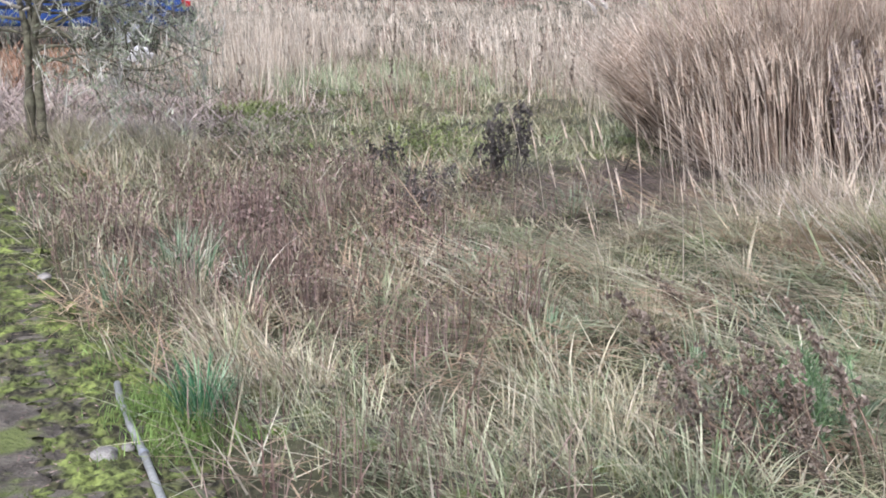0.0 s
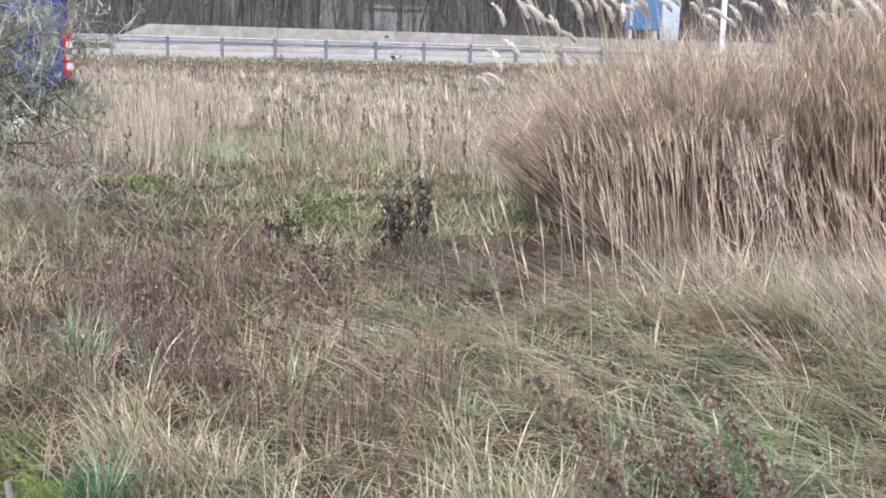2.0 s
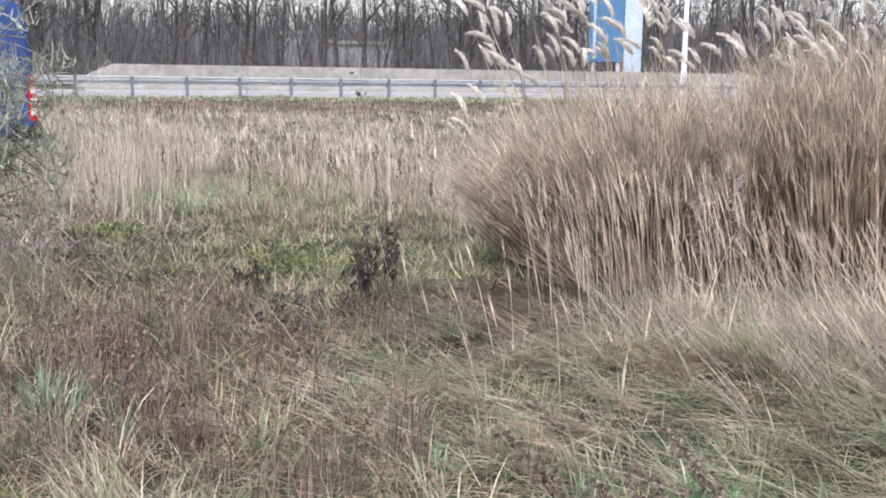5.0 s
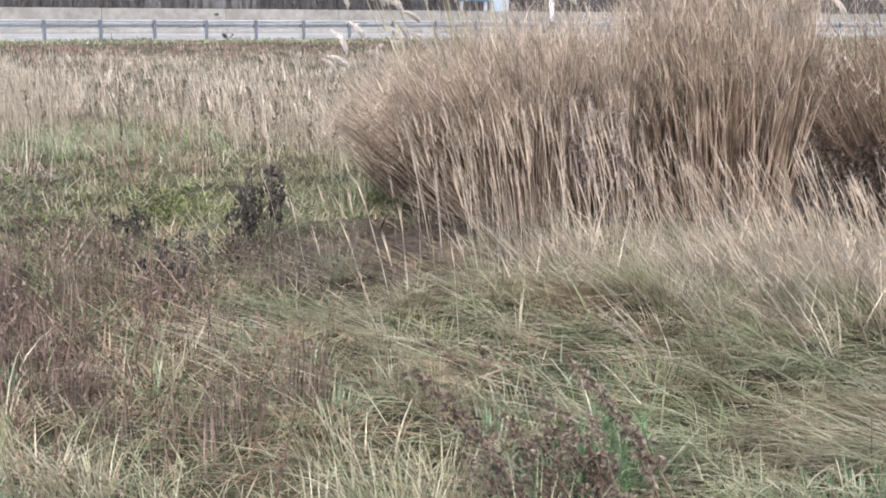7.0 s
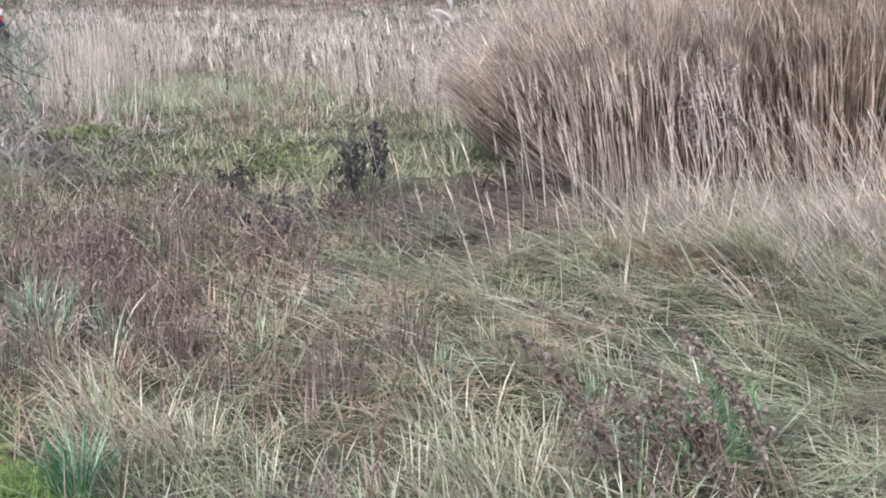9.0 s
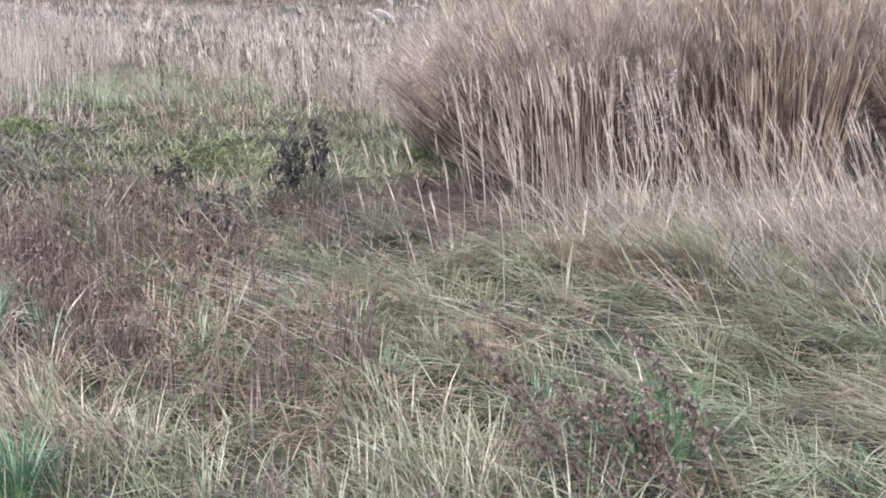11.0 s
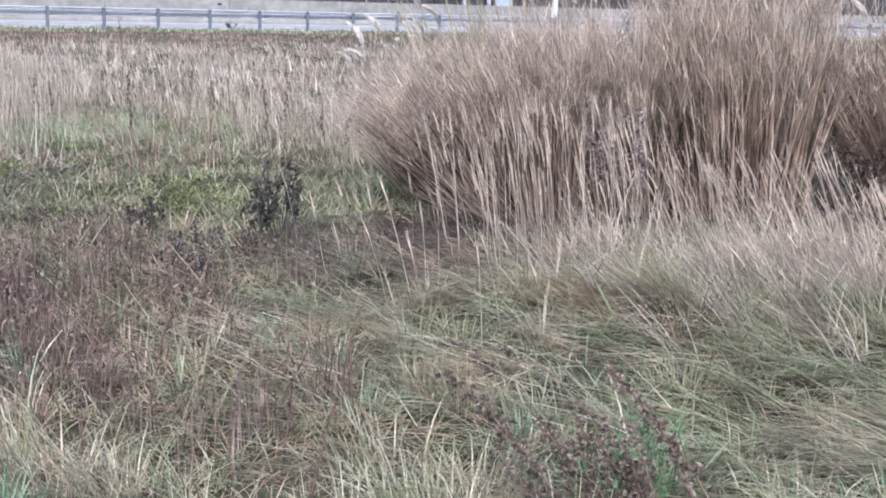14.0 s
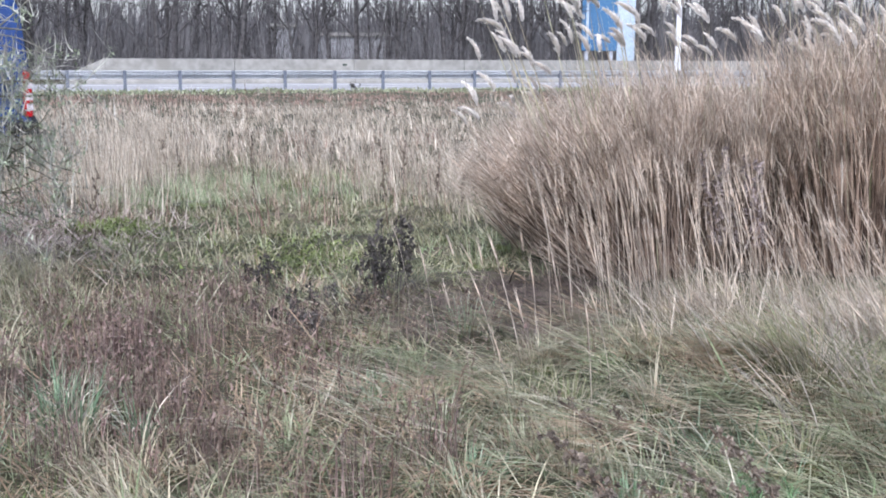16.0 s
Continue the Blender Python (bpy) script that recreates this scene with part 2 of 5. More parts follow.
M_BAG = surface("white_plastic", (0.62, 0.63, 0.63), (0.80, 0.80, 0.79), 9.0, 0.5, relief=0.5)
m, n, l, b = material("red_lens", 0.15)
b.inputs["Base Color"].default_value = (0.36, 0.010, 0.016, 1)
M_RED = m
m, n, l, b = material("clear_lens", 0.12)
b.inputs["Base Color"].default_value = (0.55, 0.52, 0.53, 1)
M_CLEAR = m
m, n, l, b = material("dark_glass", 0.06)
b.inputs["Base Color"].default_value = (0.02, 0.025, 0.03, 1)
b.inputs["Specular IOR Level"].default_value = 0.6
M_GLASS = m


# ---- building blocks ----
def part(name, mesh, mat, parent=None, label=""):
    """One mesh object under a thing or a part (a bmesh or a mesh)."""
    if isinstance(mesh, bmesh.types.BMesh):
        me = bpy.data.meshes.new(name)
        mesh.to_mesh(me)
        mesh.free()
        mesh = me
    if mat and not mesh.materials:
        mesh.materials.append(mat)
    ob = new(name, mesh)
    ob.parent = parent
    return tagged(ob, label)


def thing(name, label, category, at=(0, 0, 0), turn=0.0, group="", kind=""):
    e = new(name)
    e.empty_display_size = 0.2
    e.matrix_basis = pose(*at, 0, 0, turn)
    return tagged(e, label, category, group, kind)


def raw_mesh(name, verts, quads, smooth=False):
    me = bpy.data.meshes.new(name)
    verts, quads = np.asarray(verts, np.float32), np.asarray(quads, np.int32)
    nf, k = quads.shape
    me.vertices.add(len(verts))
    me.vertices.foreach_set("co", verts.ravel())
    me.loops.add(nf * k)
    me.loops.foreach_set("vertex_index", quads.ravel())
    me.polygons.add(nf)
    me.polygons.foreach_set("loop_start", np.arange(0, nf * k, k, dtype=np.int32))
    if smooth:
        me.polygons.foreach_set("use_smooth", np.ones(nf, bool))
    me.update(calc_edges=True)
    return me


def box(bm, lo, hi, bevel=0.0):
    m = Matrix.Translation((Vector(lo) + Vector(hi)) / 2) @ Matrix.Diagonal((*(Vector(hi) - Vector(lo)), 1))
    made = bmesh.ops.create_cube(bm, size=1, matrix=m)
    if bevel:
        edges = {e for v in made["verts"] for e in v.link_edges}
        bmesh.ops.bevel(bm, geom=list(edges), offset=bevel, segments=2, affect="EDGES", profile=0.6)
    return bm


def ripple(x, y, s, seed=0.0):
    """Smooth uneven field between about -1 and 1, s metres from crest to crest."""
    k = 6.2832 / s
    return (np.sin(k * (0.91 * x + 0.42 * y) + seed) + np.sin(k * 1.37 * (-0.35 * x + 0.94 * y) + 2.1 * seed + 1.3)
            + np.sin(k * 1.83 * (0.72 * x - 0.70 * y) + 3.7 * seed + 0.4) + 0.7 * np.sin(k * 2.9 * (0.2 * x + 0.98 * y) + seed * 5.1)) / 3.2


RAIL = np.array([-1.489, 46.906])
ALONG = np.array([0.93969, 0.34202])
AWAY = np.array([-0.34202, 0.93969])


def away(x, y):
    """Metres beyond the crash barrier's line."""
    return (np.asarray(x) - RAIL[0]) * AWAY[0] + (np.asarray(y) - RAIL[1]) * AWAY[1]


def edge(y):
    """The moss path's edge towards the meadow."""
    return np.interp(y, [-6.0, 2.0, 3.1, 3.6, 4.1, 4.5, 5.8, 7.0, 9.0], [3.2, -0.30, -0.70, -0.97, -1.33, -1.7, -2.35, -3.2, -4.6])


def ground_z(x, y):
    x, y = np.asarray(x, float), np.asarray(y, float)
    calm = np.clip((x - edge(y)) / 0.5, 0.15, 1) * np.clip((60 - y) / 20, 0, 1)
    z = calm * (0.055 * ripple(x, y, 1.7) + 0.05 * ripple(x, y, 5.0, 2.0))
    d = away(x, y)
    z = z + 0.24 * np.clip((d + 26) / 24, 0, 1)
    return z - 0.012 * np.clip((d - 0.8) / 0.8, 0, 1) - 0.1 * (np.clip((d - 1.0) / 0.5, 0, 1) - np.clip((d - 15) / 3, 0, 1)) + 0.6 * np.clip((d - 17) / 30, 0, 1)


def hump(x, y, cx, cy, rx, ry, turn=0.0):
    c, s = math.cos(radians(turn)), math.sin(radians(turn))
    u, v = c * (x - cx) + s * (y - cy), -s * (x - cx) + c * (y - cy)
    return np.exp(-((u / rx) ** 2 + (v / ry) ** 2))


def strips(x, y, z, high, az, lean, curl, wide, seg=3, twist=0.6, taper=1.4):
    """Bent tapering ribbons: one row of verts and faces for each stalk."""
    n = len(x)
    t = np.linspace(0, 1, seg + 1)
    th = lean[:, None] + curl[:, None] * (t[:-1] + t[1:])[None] / 2
    ds = (high / seg)[:, None]
    out = np.concatenate([np.zeros((n, 1)), np.cumsum(np.sin(th) * ds, 1)], 1)
    up = np.concatenate([np.zeros((n, 1)), np.cumsum(np.cos(th) * ds, 1)], 1)
    px, py, pz = x[:, None] + out * np.cos(az)[:, None], y[:, None] + out * np.sin(az)[:, None], z[:, None] + up
    sa = az + np.pi / 2 + RNG.uniform(-twist, twist, n)
    w = wide[:, None] / 2 * np.maximum(1 - t[None] ** taper, 0.12)
    sx, sy = np.cos(sa)[:, None] * w, np.sin(sa)[:, None] * w
    v = np.stack([np.stack([px - sx, py - sy, pz], -1), np.stack([px + sx, py + sy, pz], -1)], 2).reshape(-1, 3)
    k = np.arange(seg)[None] * 2 + np.arange(n)[:, None] * 2 * (seg + 1)
    q = np.stack([k, k + 1, k + 3, k + 2], -1).reshape(-1, 4)
    return v, q


class Heap:
    """Gathers ribbons and tubes into one mesh."""

    def __init__(self):
        self.v, self.q, self.n = [], [], 0

    def add(self, v, q):
        self.v.append(v)
        self.q.append(q + self.n)
        self.n += len(v)

    def grass(self, x, y, high, az, lean, curl, wide, z=None, **more):
        x, y = np.asarray(x, float), np.asarray(y, float)
        full = lambda a: np.broadcast_to(np.asarray(a, float), x.shape)
        z = ground_z(x, y) - 0.01 if z is None else full(z)
        self.add(*strips(x, y, z, full(high), full(az), full(lean), full(curl), full(wide), **more))

    def tube(self, points, radii, sides=5):
        p, r = np.asarray(points, float), np.asarray(radii, float)
        d = np.gradient(p, axis=0)
        d /= np.linalg.norm(d, axis=1, keepdims=True) + 1e-9
        ref = np.where(np.abs(d[:, 2:3]) > 0.9, [[1.0, 0, 0]], [[0, 0, 1.0]])
        u = np.cross(d, ref)
        u /= np.linalg.norm(u, axis=1, keepdims=True) + 1e-9
        w = np.cross(d, u)
        a = np.arange(sides) * 2 * np.pi / sides
        v = p[:, None] + r[:, None, None] * (np.cos(a)[None, :, None] * u[:, None] + np.sin(a)[None, :, None] * w[:, None])
        i, j = np.arange(len(p) - 1)[:, None] * sides, np.arange(sides)[None]
        nx = (j + 1) % sides
        self.add(v.reshape(-1, 3), np.stack([i + j, i + nx, i + sides + nx, i + sides + j], -1).reshape(-1, 4))

    def mesh(self, name, smooth=False):
        return raw_mesh(name, np.concatenate(self.v), np.concatenate(self.q), smooth)


def stuff(name, heap, mat, label, category):
    return tagged(part(name, heap.mesh(name), mat), label, category, kind="stuff")


def scatter(n, x0, x1, y0, y1, weight=None):
    """n random places in a box, thinned by weight(x, y) in 0..1."""
    x, y = RNG.uniform(x0, x1, n), RNG.uniform(y0, y1, n)
    if weight is not None:
        keep = RNG.random(n) < weight(x, y)
        x, y = x[keep], y[keep]
    return x, y


def uni(a, b, like):
    return RNG.uniform(a, b, len(like))


# ---- the ground, one sheet to the horizon ----
def growing(fine_lo, fine_hi, step, lo, hi):
    mid = list(np.arange(fine_lo, fine_hi, step))
    d, up, down = step, [], []
    v = fine_hi
    while v < hi:
        up.append(v)
        d *= 1.12
        v += d
    d, v = step, fine_lo - step
    while v > lo:
        down.append(v)
        d *= 1.12
        v -= d
    return np.array([lo] + down[::-1] + mid + up + [hi])


gx, gy = growing(-7, 7, 0.14, -900, 900), growing(1, 20, 0.14, -900, 1500)
X, Y = np.meshgrid(gx, gy)
gv = np.stack([X.ravel(), Y.ravel(), ground_z(X, Y).ravel()], -1)
i, j = np.meshgrid(np.arange(len(gy) - 1), np.arange(len(gx) - 1), indexing="ij")
k = (i * len(gx) + j).ravel()
m, n, l, b = material("meadow_soil", 0.95)
big, small = noise_tex(n, l, 0.8, 5), noise_tex(n, l, 22, 5)
r1 = ramp(n, [(0.3, (0.05, 0.04, 0.03)), (0.5, (0.07, 0.073, 0.038)), (0.7, (0.12, 0.092, 0.066))])
r2 = ramp(n, [(0.3, (0.55, 0.55, 0.55)), (0.7, (1.3, 1.3, 1.3))])
l.new(big.outputs[0], r1.inputs[0])
l.new(small.outputs[0], r2.inputs[0])
l.new(mixed(n, l, 1.0, r1.outputs[0], r2.outputs[0], "MULTIPLY"), b.inputs["Base Color"])
bump(n, l, b, small.outputs[0], 0.8, 0.04)
ground = part("ground", raw_mesh("ground", gv, np.stack([k, k + 1, k + len(gx) + 1, k + len(gx)], -1), True), m)
tagged(ground, "rough meadow soil with thatch between dead grass", "ground", kind="structure")


def rail_place(s, d, z):
    """s metres along the crash barrier, d beyond it."""
    p = RAIL + s * ALONG + d * AWAY
    return (p[0], p[1], z)


# ---- the road ----
bm = bmesh.new()
box(bm, (-150, 0, -0.25), (250, 10.6, 0.0))
road = part("road", bm, M_ASPHALT)
road.matrix_basis = pose(*rail_place(0, 1.1, 0.20), 0, 0, 20)
tagged(road, "pale grey asphalt carriageway behind the crash barrier", "road", kind="structure")
for y, gap in ((0.5, 0), (4.3, 6), (8.0, 0)):
    bm = bmesh.new()
    if gap:
        for s in np.arange(-60, 110, 9):
            box(bm, (s, y, 0.0), (s + 3, y + 0.15, 0.006))
    else:
        box(bm, (-150, y, 0.0), (250, y + 0.2, 0.006))
    line = part("lane_marking", bm, M_PAINT)
    line.matrix_basis = road.matrix_basis.copy()
    tagged(line, "white painted lane line on asphalt", "road marking", kind="structure")

# ---- concrete wall along the far side of the road ----
wall_thing = thing("concrete_wall", "low pale grey concrete barrier wall beyond the road", "barrier wall", rail_place(0, 12.0, 0.2), 20)
bm = bmesh.new()
profile = [(-0.32, 0.0), (-0.30, 0.10), (-0.16, 0.35), (-0.11, 1.16), (0.11, 1.16), (0.16, 0.35), (0.30, 0.10), (0.32, 0.0)]


def wall_piece(s0, s1, h0, h1):
    bm = bmesh.new()
    rings = []
    for s, h in ((s0, h0), (s1, h1)):
        rings.append([bm.verts.new((s, y, min(z, h) if z > 0.5 else z)) for y, z in profile])
    for a in range(len(profile) - 1):
        bm.faces.new((rings[0][a], rings[1][a], rings[1][a + 1], rings[0][a + 1]))
    bm.faces.new(rings[0][::-1])
    bm.faces.new(rings[1])
    bmesh.ops.recalc_face_normals(bm, faces=bm.faces)
    return bm


WALL_END = -7.1
part("end_ramp", wall_piece(WALL_END - 1.7, WALL_END, 0.4, 1.16), M_CONCRETE, wall_thing)
for a in range(12):
    part("wall_segment", wall_piece(WALL_END + a * 6 + 0.012, WALL_END + a * 6 + 5.988, 1.16, 1.16), M_CONCRETE, wall_thing)

part("paint_mark", box(bmesh.new(), (4.30, -0.146, 0.84), (4.52, -0.128, 0.95), 0.006), M_MARK, wall_thing, "dark scrawled paint mark")

# ---- crash barrier: posts towards the meadow, beam behind ----
barrier = thing("crash_barrier", "galvanised steel crash barrier with a corrugated beam", "guardrail", rail_place(0, 0, 0.24), 20)
pm = bmesh.new()
box(pm, (-0.055, -0.01, -0.4), (0.055, 0.0, 0.735))
box(pm, (-0.055, 0.0, -0.4), (-0.045, 0.07, 0.735))
box(pm, (0.045, 0.0, -0.4), (0.055, 0.07, 0.735))
post_me = bpy.data.meshes.new("post")
pm.to_mesh(post_me)
pm.free()
bm = bmesh.new()
box(bm, (-0.05, 0.072, 0.46), (0.05, 0.24, 0.60), 0.01)
spacer_me = bpy.data.meshes.new("spacer")
bm.to_mesh(spacer_me)
bm.free()
for a in range(-16, 34):
    p = part("post", post_me, M_POST, barrier)
    p.location = (2.0 * a, 0, 0)
    q = part("spacer", spacer_me, M_ZINC_DARK, p)
beam_profile = [(0.25, 0.735), (0.30, 0.715), (0.33, 0.675), (0.33, 0.645), (0.25, 0.605), (0.25, 0.555), (0.33, 0.515), (0.33, 0.485), (0.30, 0.445), (0.25, 0.425)]
for a in range(-8, 17):
    bm = bmesh.new()
    r0 = [bm.verts.new((4.0 * a + 0.002, y, z)) for y, z in beam_profile]
    r1_ = [bm.verts.new((4.0 * a + 3.998, y, z)) for y, z in beam_profile]
    for c in range(len(beam_profile) - 1):
        bm.faces.new((r0[c], r1_[c], r1_[c + 1], r0[c + 1]))
    bmesh.ops.solidify(bm, geom=bm.faces[:], thickness=0.004)
    part("beam", bm, M_BEAM, barrier)
bm = bmesh.new()
box(bm, (-32, 0.075, 0.70), (68, 0.135, 0.735), 0.006)
part("top_rail", bm, M_BEAM, barrier)

# ---- sign, pole and building beyond the road ----
sign = thing("motorway_sign", "large blue motorway sign board on steel legs", "road sign", (13.2, 69.6, 0.4), 8)
for x in (-0.75, 0.75):
    bm = bmesh.new()
    box(bm, (x - 0.1, 0.08, -0.3), (x + 0.1, 0.28, 8.2), 0.02)
    part("leg", bm, M_ZINC, sign)
bm = bmesh.new()
box(bm, (-1.1, 0.0, 1.5), (1.05, 0.07, 8.0), 0.03)
part("panel", bm, M_SIGN, sign)
bm = bmesh.new()
box(bm, (1.06, -0.02, 0.9), (2.15, 0.09, 8.0), 0.03)
part("side_panel", bm, M_PALE_BLUE, sign, "pale blue side panel")
for x0, x1, z in ((-0.55, 0.75, 6.15), (-0.6, 0.55, 5.45), (-0.85, 0.55, 7.0)):
    bm = bmesh.new()
    box(bm, (x0, -0.012, z), (x1, -0.004, z + 0.34))
    part("text_bar", bm, M_PALE_BLUE, sign)
bm = bmesh.new()
box(bm, (-0.86, -0.05, 1.7), (-0.70, -0.004, 8.0), 0.01)
part("trim_strip", bm, M_PALE_BLUE, sign)

pole = thing("lamp_post", "tall white steel lamp post beyond the road", "lamp post", (16.2, 63.2, 0.2))
h = Heap()
h.tube([(0, 0, -0.3), (0, 0, 1.2), (0, 0, 1.25), (0, 0, 9.5)], [0.17, 0.17, 0.15, 0.09], 14)
part("mast", h.mesh("mast", True), M_WHITE, pole)
h = Heap()
h.tube([(0, 0, 9.45), (0, -0.5, 9.75), (0, -1.6, 9.8)], [0.06, 0.05, 0.04], 8)
part("arm", h.mesh("arm", True), M_WHITE, pole)
bm = bmesh.new()
box(bm, (-0.14, -2.2, 9.72), (0.14, -1.5, 9.84), 0.03)
part("lantern", bm, M_ZINC, pole)


def far_building(at, wide, deep, high, turn):
    t = thing("warehouse", "pale flat-roofed warehouse seen between bare trees", "building", at, turn)
    bm = bmesh.new()
    box(bm, (0, 0, -1), (wide, deep, high))
    part("wall", bm, M_SIDING, t)
    bm = bmesh.new()
    box(bm, (-0.3, -0.3, high), (wide + 0.3, deep + 0.3, high + 0.35), 0.05)
    part("roof", bm, M_CONCRETE, t)


far_building((-9.6, 118, 0.8), 1.9, 9, 3.4, 4)
far_building((-5.2, 121, 0.8), 6.5, 9, 2.6, 4)




# ---- bare trees ----
def grow(heap, p, d, length, r, rng, level, top, sides=5, spread=0.6, gravity=0.0, kids=(3, 5), fine=None, wander=0.11):
    """A tapering limb with limbs of its own; top gathers the twig ends."""
    n = 5
    pts, d = [np.array(p, float)], np.array(d, float)
    for _ in range(n):
        d = d + rng.normal(0, wander, 3) + np.array([0, 0, gravity])
        d /= np.linalg.norm(d)
        pts.append(pts[-1] + d * length / n)
    (fine if fine and level == 0 else heap).tube(pts, np.linspace(r, r * 0.42, n + 1), sides)
    if level == 0:
        top.append((pts, r))
        return
    for _ in range(rng.integers(*kids)):
        k = rng.integers(2, n + 1)
        side = rng.normal(0, 1, 3)
        side -= side @ d * d
        side /= np.linalg.norm(side) + 1e-9
        nd = d * (1 - spread * 0.5) + side * spread * rng.uniform(0.7, 1.3)
        grow(heap, pts[k], nd / np.linalg.norm(nd), length * rng.uniform(0.5, 0.75), r * (0.62 - 0.05 * (n - k) / n) * rng.uniform(0.7, 1), rng, level - 1, top,
             max(3, sides - 1), spread, gravity, kids, fine, wander)


def bare_tree(seed, high, r):
    rng = np.random.default_rng(seed)
    t = thing("bare_tree", "tall leafless grey-brown woodland tree behind the road", "tree", group="bare trees behind the road")
    trunk, crown, ends = Heap(), Heap(), []
    pts = [np.array([0, 0, -0.5])]
    d = np.array([rng.normal(0, 0.05), rng.normal(0, 0.05), 1.0])
    for k in range(9):
        d = d + rng.normal(0, 0.05, 3) * [1, 1, 0.2]
        d /= np.linalg.norm(d)
        pts.append(pts[-1] + d * high / 9)
    trunk.tube(pts, np.linspace(r, r * 0.3, 10) * np.r_[1.35, np.ones(9)], 8)
    for k in range(2, 10):
        for _ in range(rng.integers(1, 3)):
            a = rng.uniform(0, 6.28)
            nd = np.array([math.cos(a) * 0.75, math.sin(a) * 0.75, rng.uniform(0.5, 1.1)])
            grow(crown, pts[k], nd / np.linalg.norm(nd), high * rng.uniform(0.16, 0.32), r * 0.42, rng, 2, ends, 4, 0.75, 0.03, (3, 6))
    part("trunk", trunk.mesh("trunk", True), M_TRUNK, t)
    part("crown", crown.mesh("crown"), M_TRUNK, t)
    return t


kinds = [bare_tree(11, 11, 0.14), bare_tree(12, 9, 0.10), bare_tree(13, 12, 0.17), bare_tree(14, 9.5, 0.09)]
spots = []
tr = np.random.default_rng(5)
for a in range(124):
    s, d = -21 + a * 0.635 + tr.uniform(-0.5, 0.5), 17.5 + tr.uniform(0, 1) ** 1.5 * 22
    spots.append((s, d))
for a, (s, d) in enumerate(spots):
    p = rail_place(s, d, 0)
    m4 = pose(p[0], p[1], float(ground_z(p[0], p[1])), 0, 0, tr.uniform(0, 360))
    if a < 4:
        kinds[a].matrix_basis = m4
    else:
        copy_thing(kinds[a % 4], m4)

# the wood's depth: thin trunks and brushwood, row behind row
h = Heap()
wx = np.random.default_rng(8)
n_ = 300
s, d = wx.uniform(-45, 75, n_), 19 + 55 * wx.random(n_) ** 1.3
x, y = RAIL[0] + s * ALONG[0] + d * AWAY[0], RAIL[1] + s * ALONG[1] + d * AWAY[1]
h.grass(x, y, wx.uniform(6, 13, n_), wx.uniform(0, 6.28, n_), wx.normal(0, 0.06, n_), wx.normal(0, 0.10, n_), wx.uniform(0.03, 0.09, n_), seg=4, twist=3.1)
n_ = 45000
s, d = wx.uniform(-45, 75, n_), 17.5 + 50 * wx.random(n_) ** 1.3
x, y = RAIL[0] + s * ALONG[0] + d * AWAY[0], RAIL[1] + s * ALONG[1] + d * AWAY[1]
h.grass(x, y, wx.uniform(0.9, 3.4, n_), wx.uniform(0, 6.28, n_), np.abs(wx.normal(0, 0.7, n_)), wx.normal(0, 0.6, n_), wx.uniform(0.014, 0.036, n_),
        z=ground_z(x, y) + 10.0 * wx.random(n_) ** 1.15, seg=2, twist=3.1)
n_ = 11000
s, d = wx.uniform(-45, 75, n_), 16.5 + 14 * wx.random(n_)
x, y = RAIL[0] + s * ALONG[0] + d * AWAY[0], RAIL[1] + s * ALONG[1] + d * AWAY[1]
h.grass(x, y, wx.uniform(0.8, 2.6, n_), wx.uniform(0, 6.28, n_), np.abs(wx.normal(0, 0.3, n_)), wx.normal(0, 0.4, n_), wx.uniform(0.02, 0.045, n_), seg=3, twist=3.1)
stuff("bare_woods", h, M_WOODS, "dense leafless grey-brown woodland and brushwood", "woods")

# distance behind the wood
m, n, l, b = material("distant_woods", 1.0)
a_ = noise_tex(n, l, 0.5, 8, stretch=(1, 1, 0.12))
r_ = ramp(n, [(0.3, (0.085, 0.083, 0.084)), (0.7, (0.155, 0.152, 0.153))])
l.new(a_.outputs[0], r_.inputs[0])
l.new(r_.outputs[0], b.inputs["Base Color"])
h = Heap()
hx = np.random.default_rng(3)
n_ = 14000
ang = hx.uniform(-1.2, 1.4, n_)
rad = hx.uniform(170, 230, n_)
h.grass(np.sin(ang) * rad, np.cos(ang) * rad, hx.uniform(5, 11, n_), hx.uniform(0, 6.28, n_), hx.normal(0, 0.35, n_), hx.normal(0, 0.4, n_), hx.uniform(0.2, 0.8, n_), seg=2, twist=3.1, taper=2)
stuff("backdrop", h, m, "hazy grey distant woodland", "woods")

# ---- meadow grasses ----
WIND = np.pi  # tips lean towards -x
near_gate = lambda x, y: (x > edge(y) - 0.03)
green_zone = lambda x, y: np.clip(1.1 * hump(x, y, -1.3, 10.2, 2.3, 2.2) + 1.1 * hump(x, y, -1.3, 15.0, 1.5, 3.6) + 0.9 * hump(x, y, 0.9, 9.9, 0.8, 0.8) + 0.6 * hump(x, y, -3.0, 12.8, 1.2, 1.8), 0, 1)
brown_zone = lambda x, y: np.clip(1.3 * hump(x, y, -1.35, 6.6, 1.0, 1.15, 20) + 1.0 * hump(x, y, -1.0, 5.0, 0.55, 0.7) + 1.3 * hump(x, y, -0.22, 4.4, 0.42, 0.35) + 0.35 * hump(x, y, -0.2, 6.4, 0.5, 0.7) + 0.9 * hump(x, y, -0.4, 3.1, 0.55, 0.4), 0, 1)
lodged_zone = lambda x, y: np.clip(1.3 * hump(x, y, 1.9, 5.2, 1.5, 1.4) + 0.5 * hump(x, y, 0.9, 7.0, 0.7, 0.9) + hump(x, y, 2.7, 3.7, 1.1, 0.9), 0, 1)
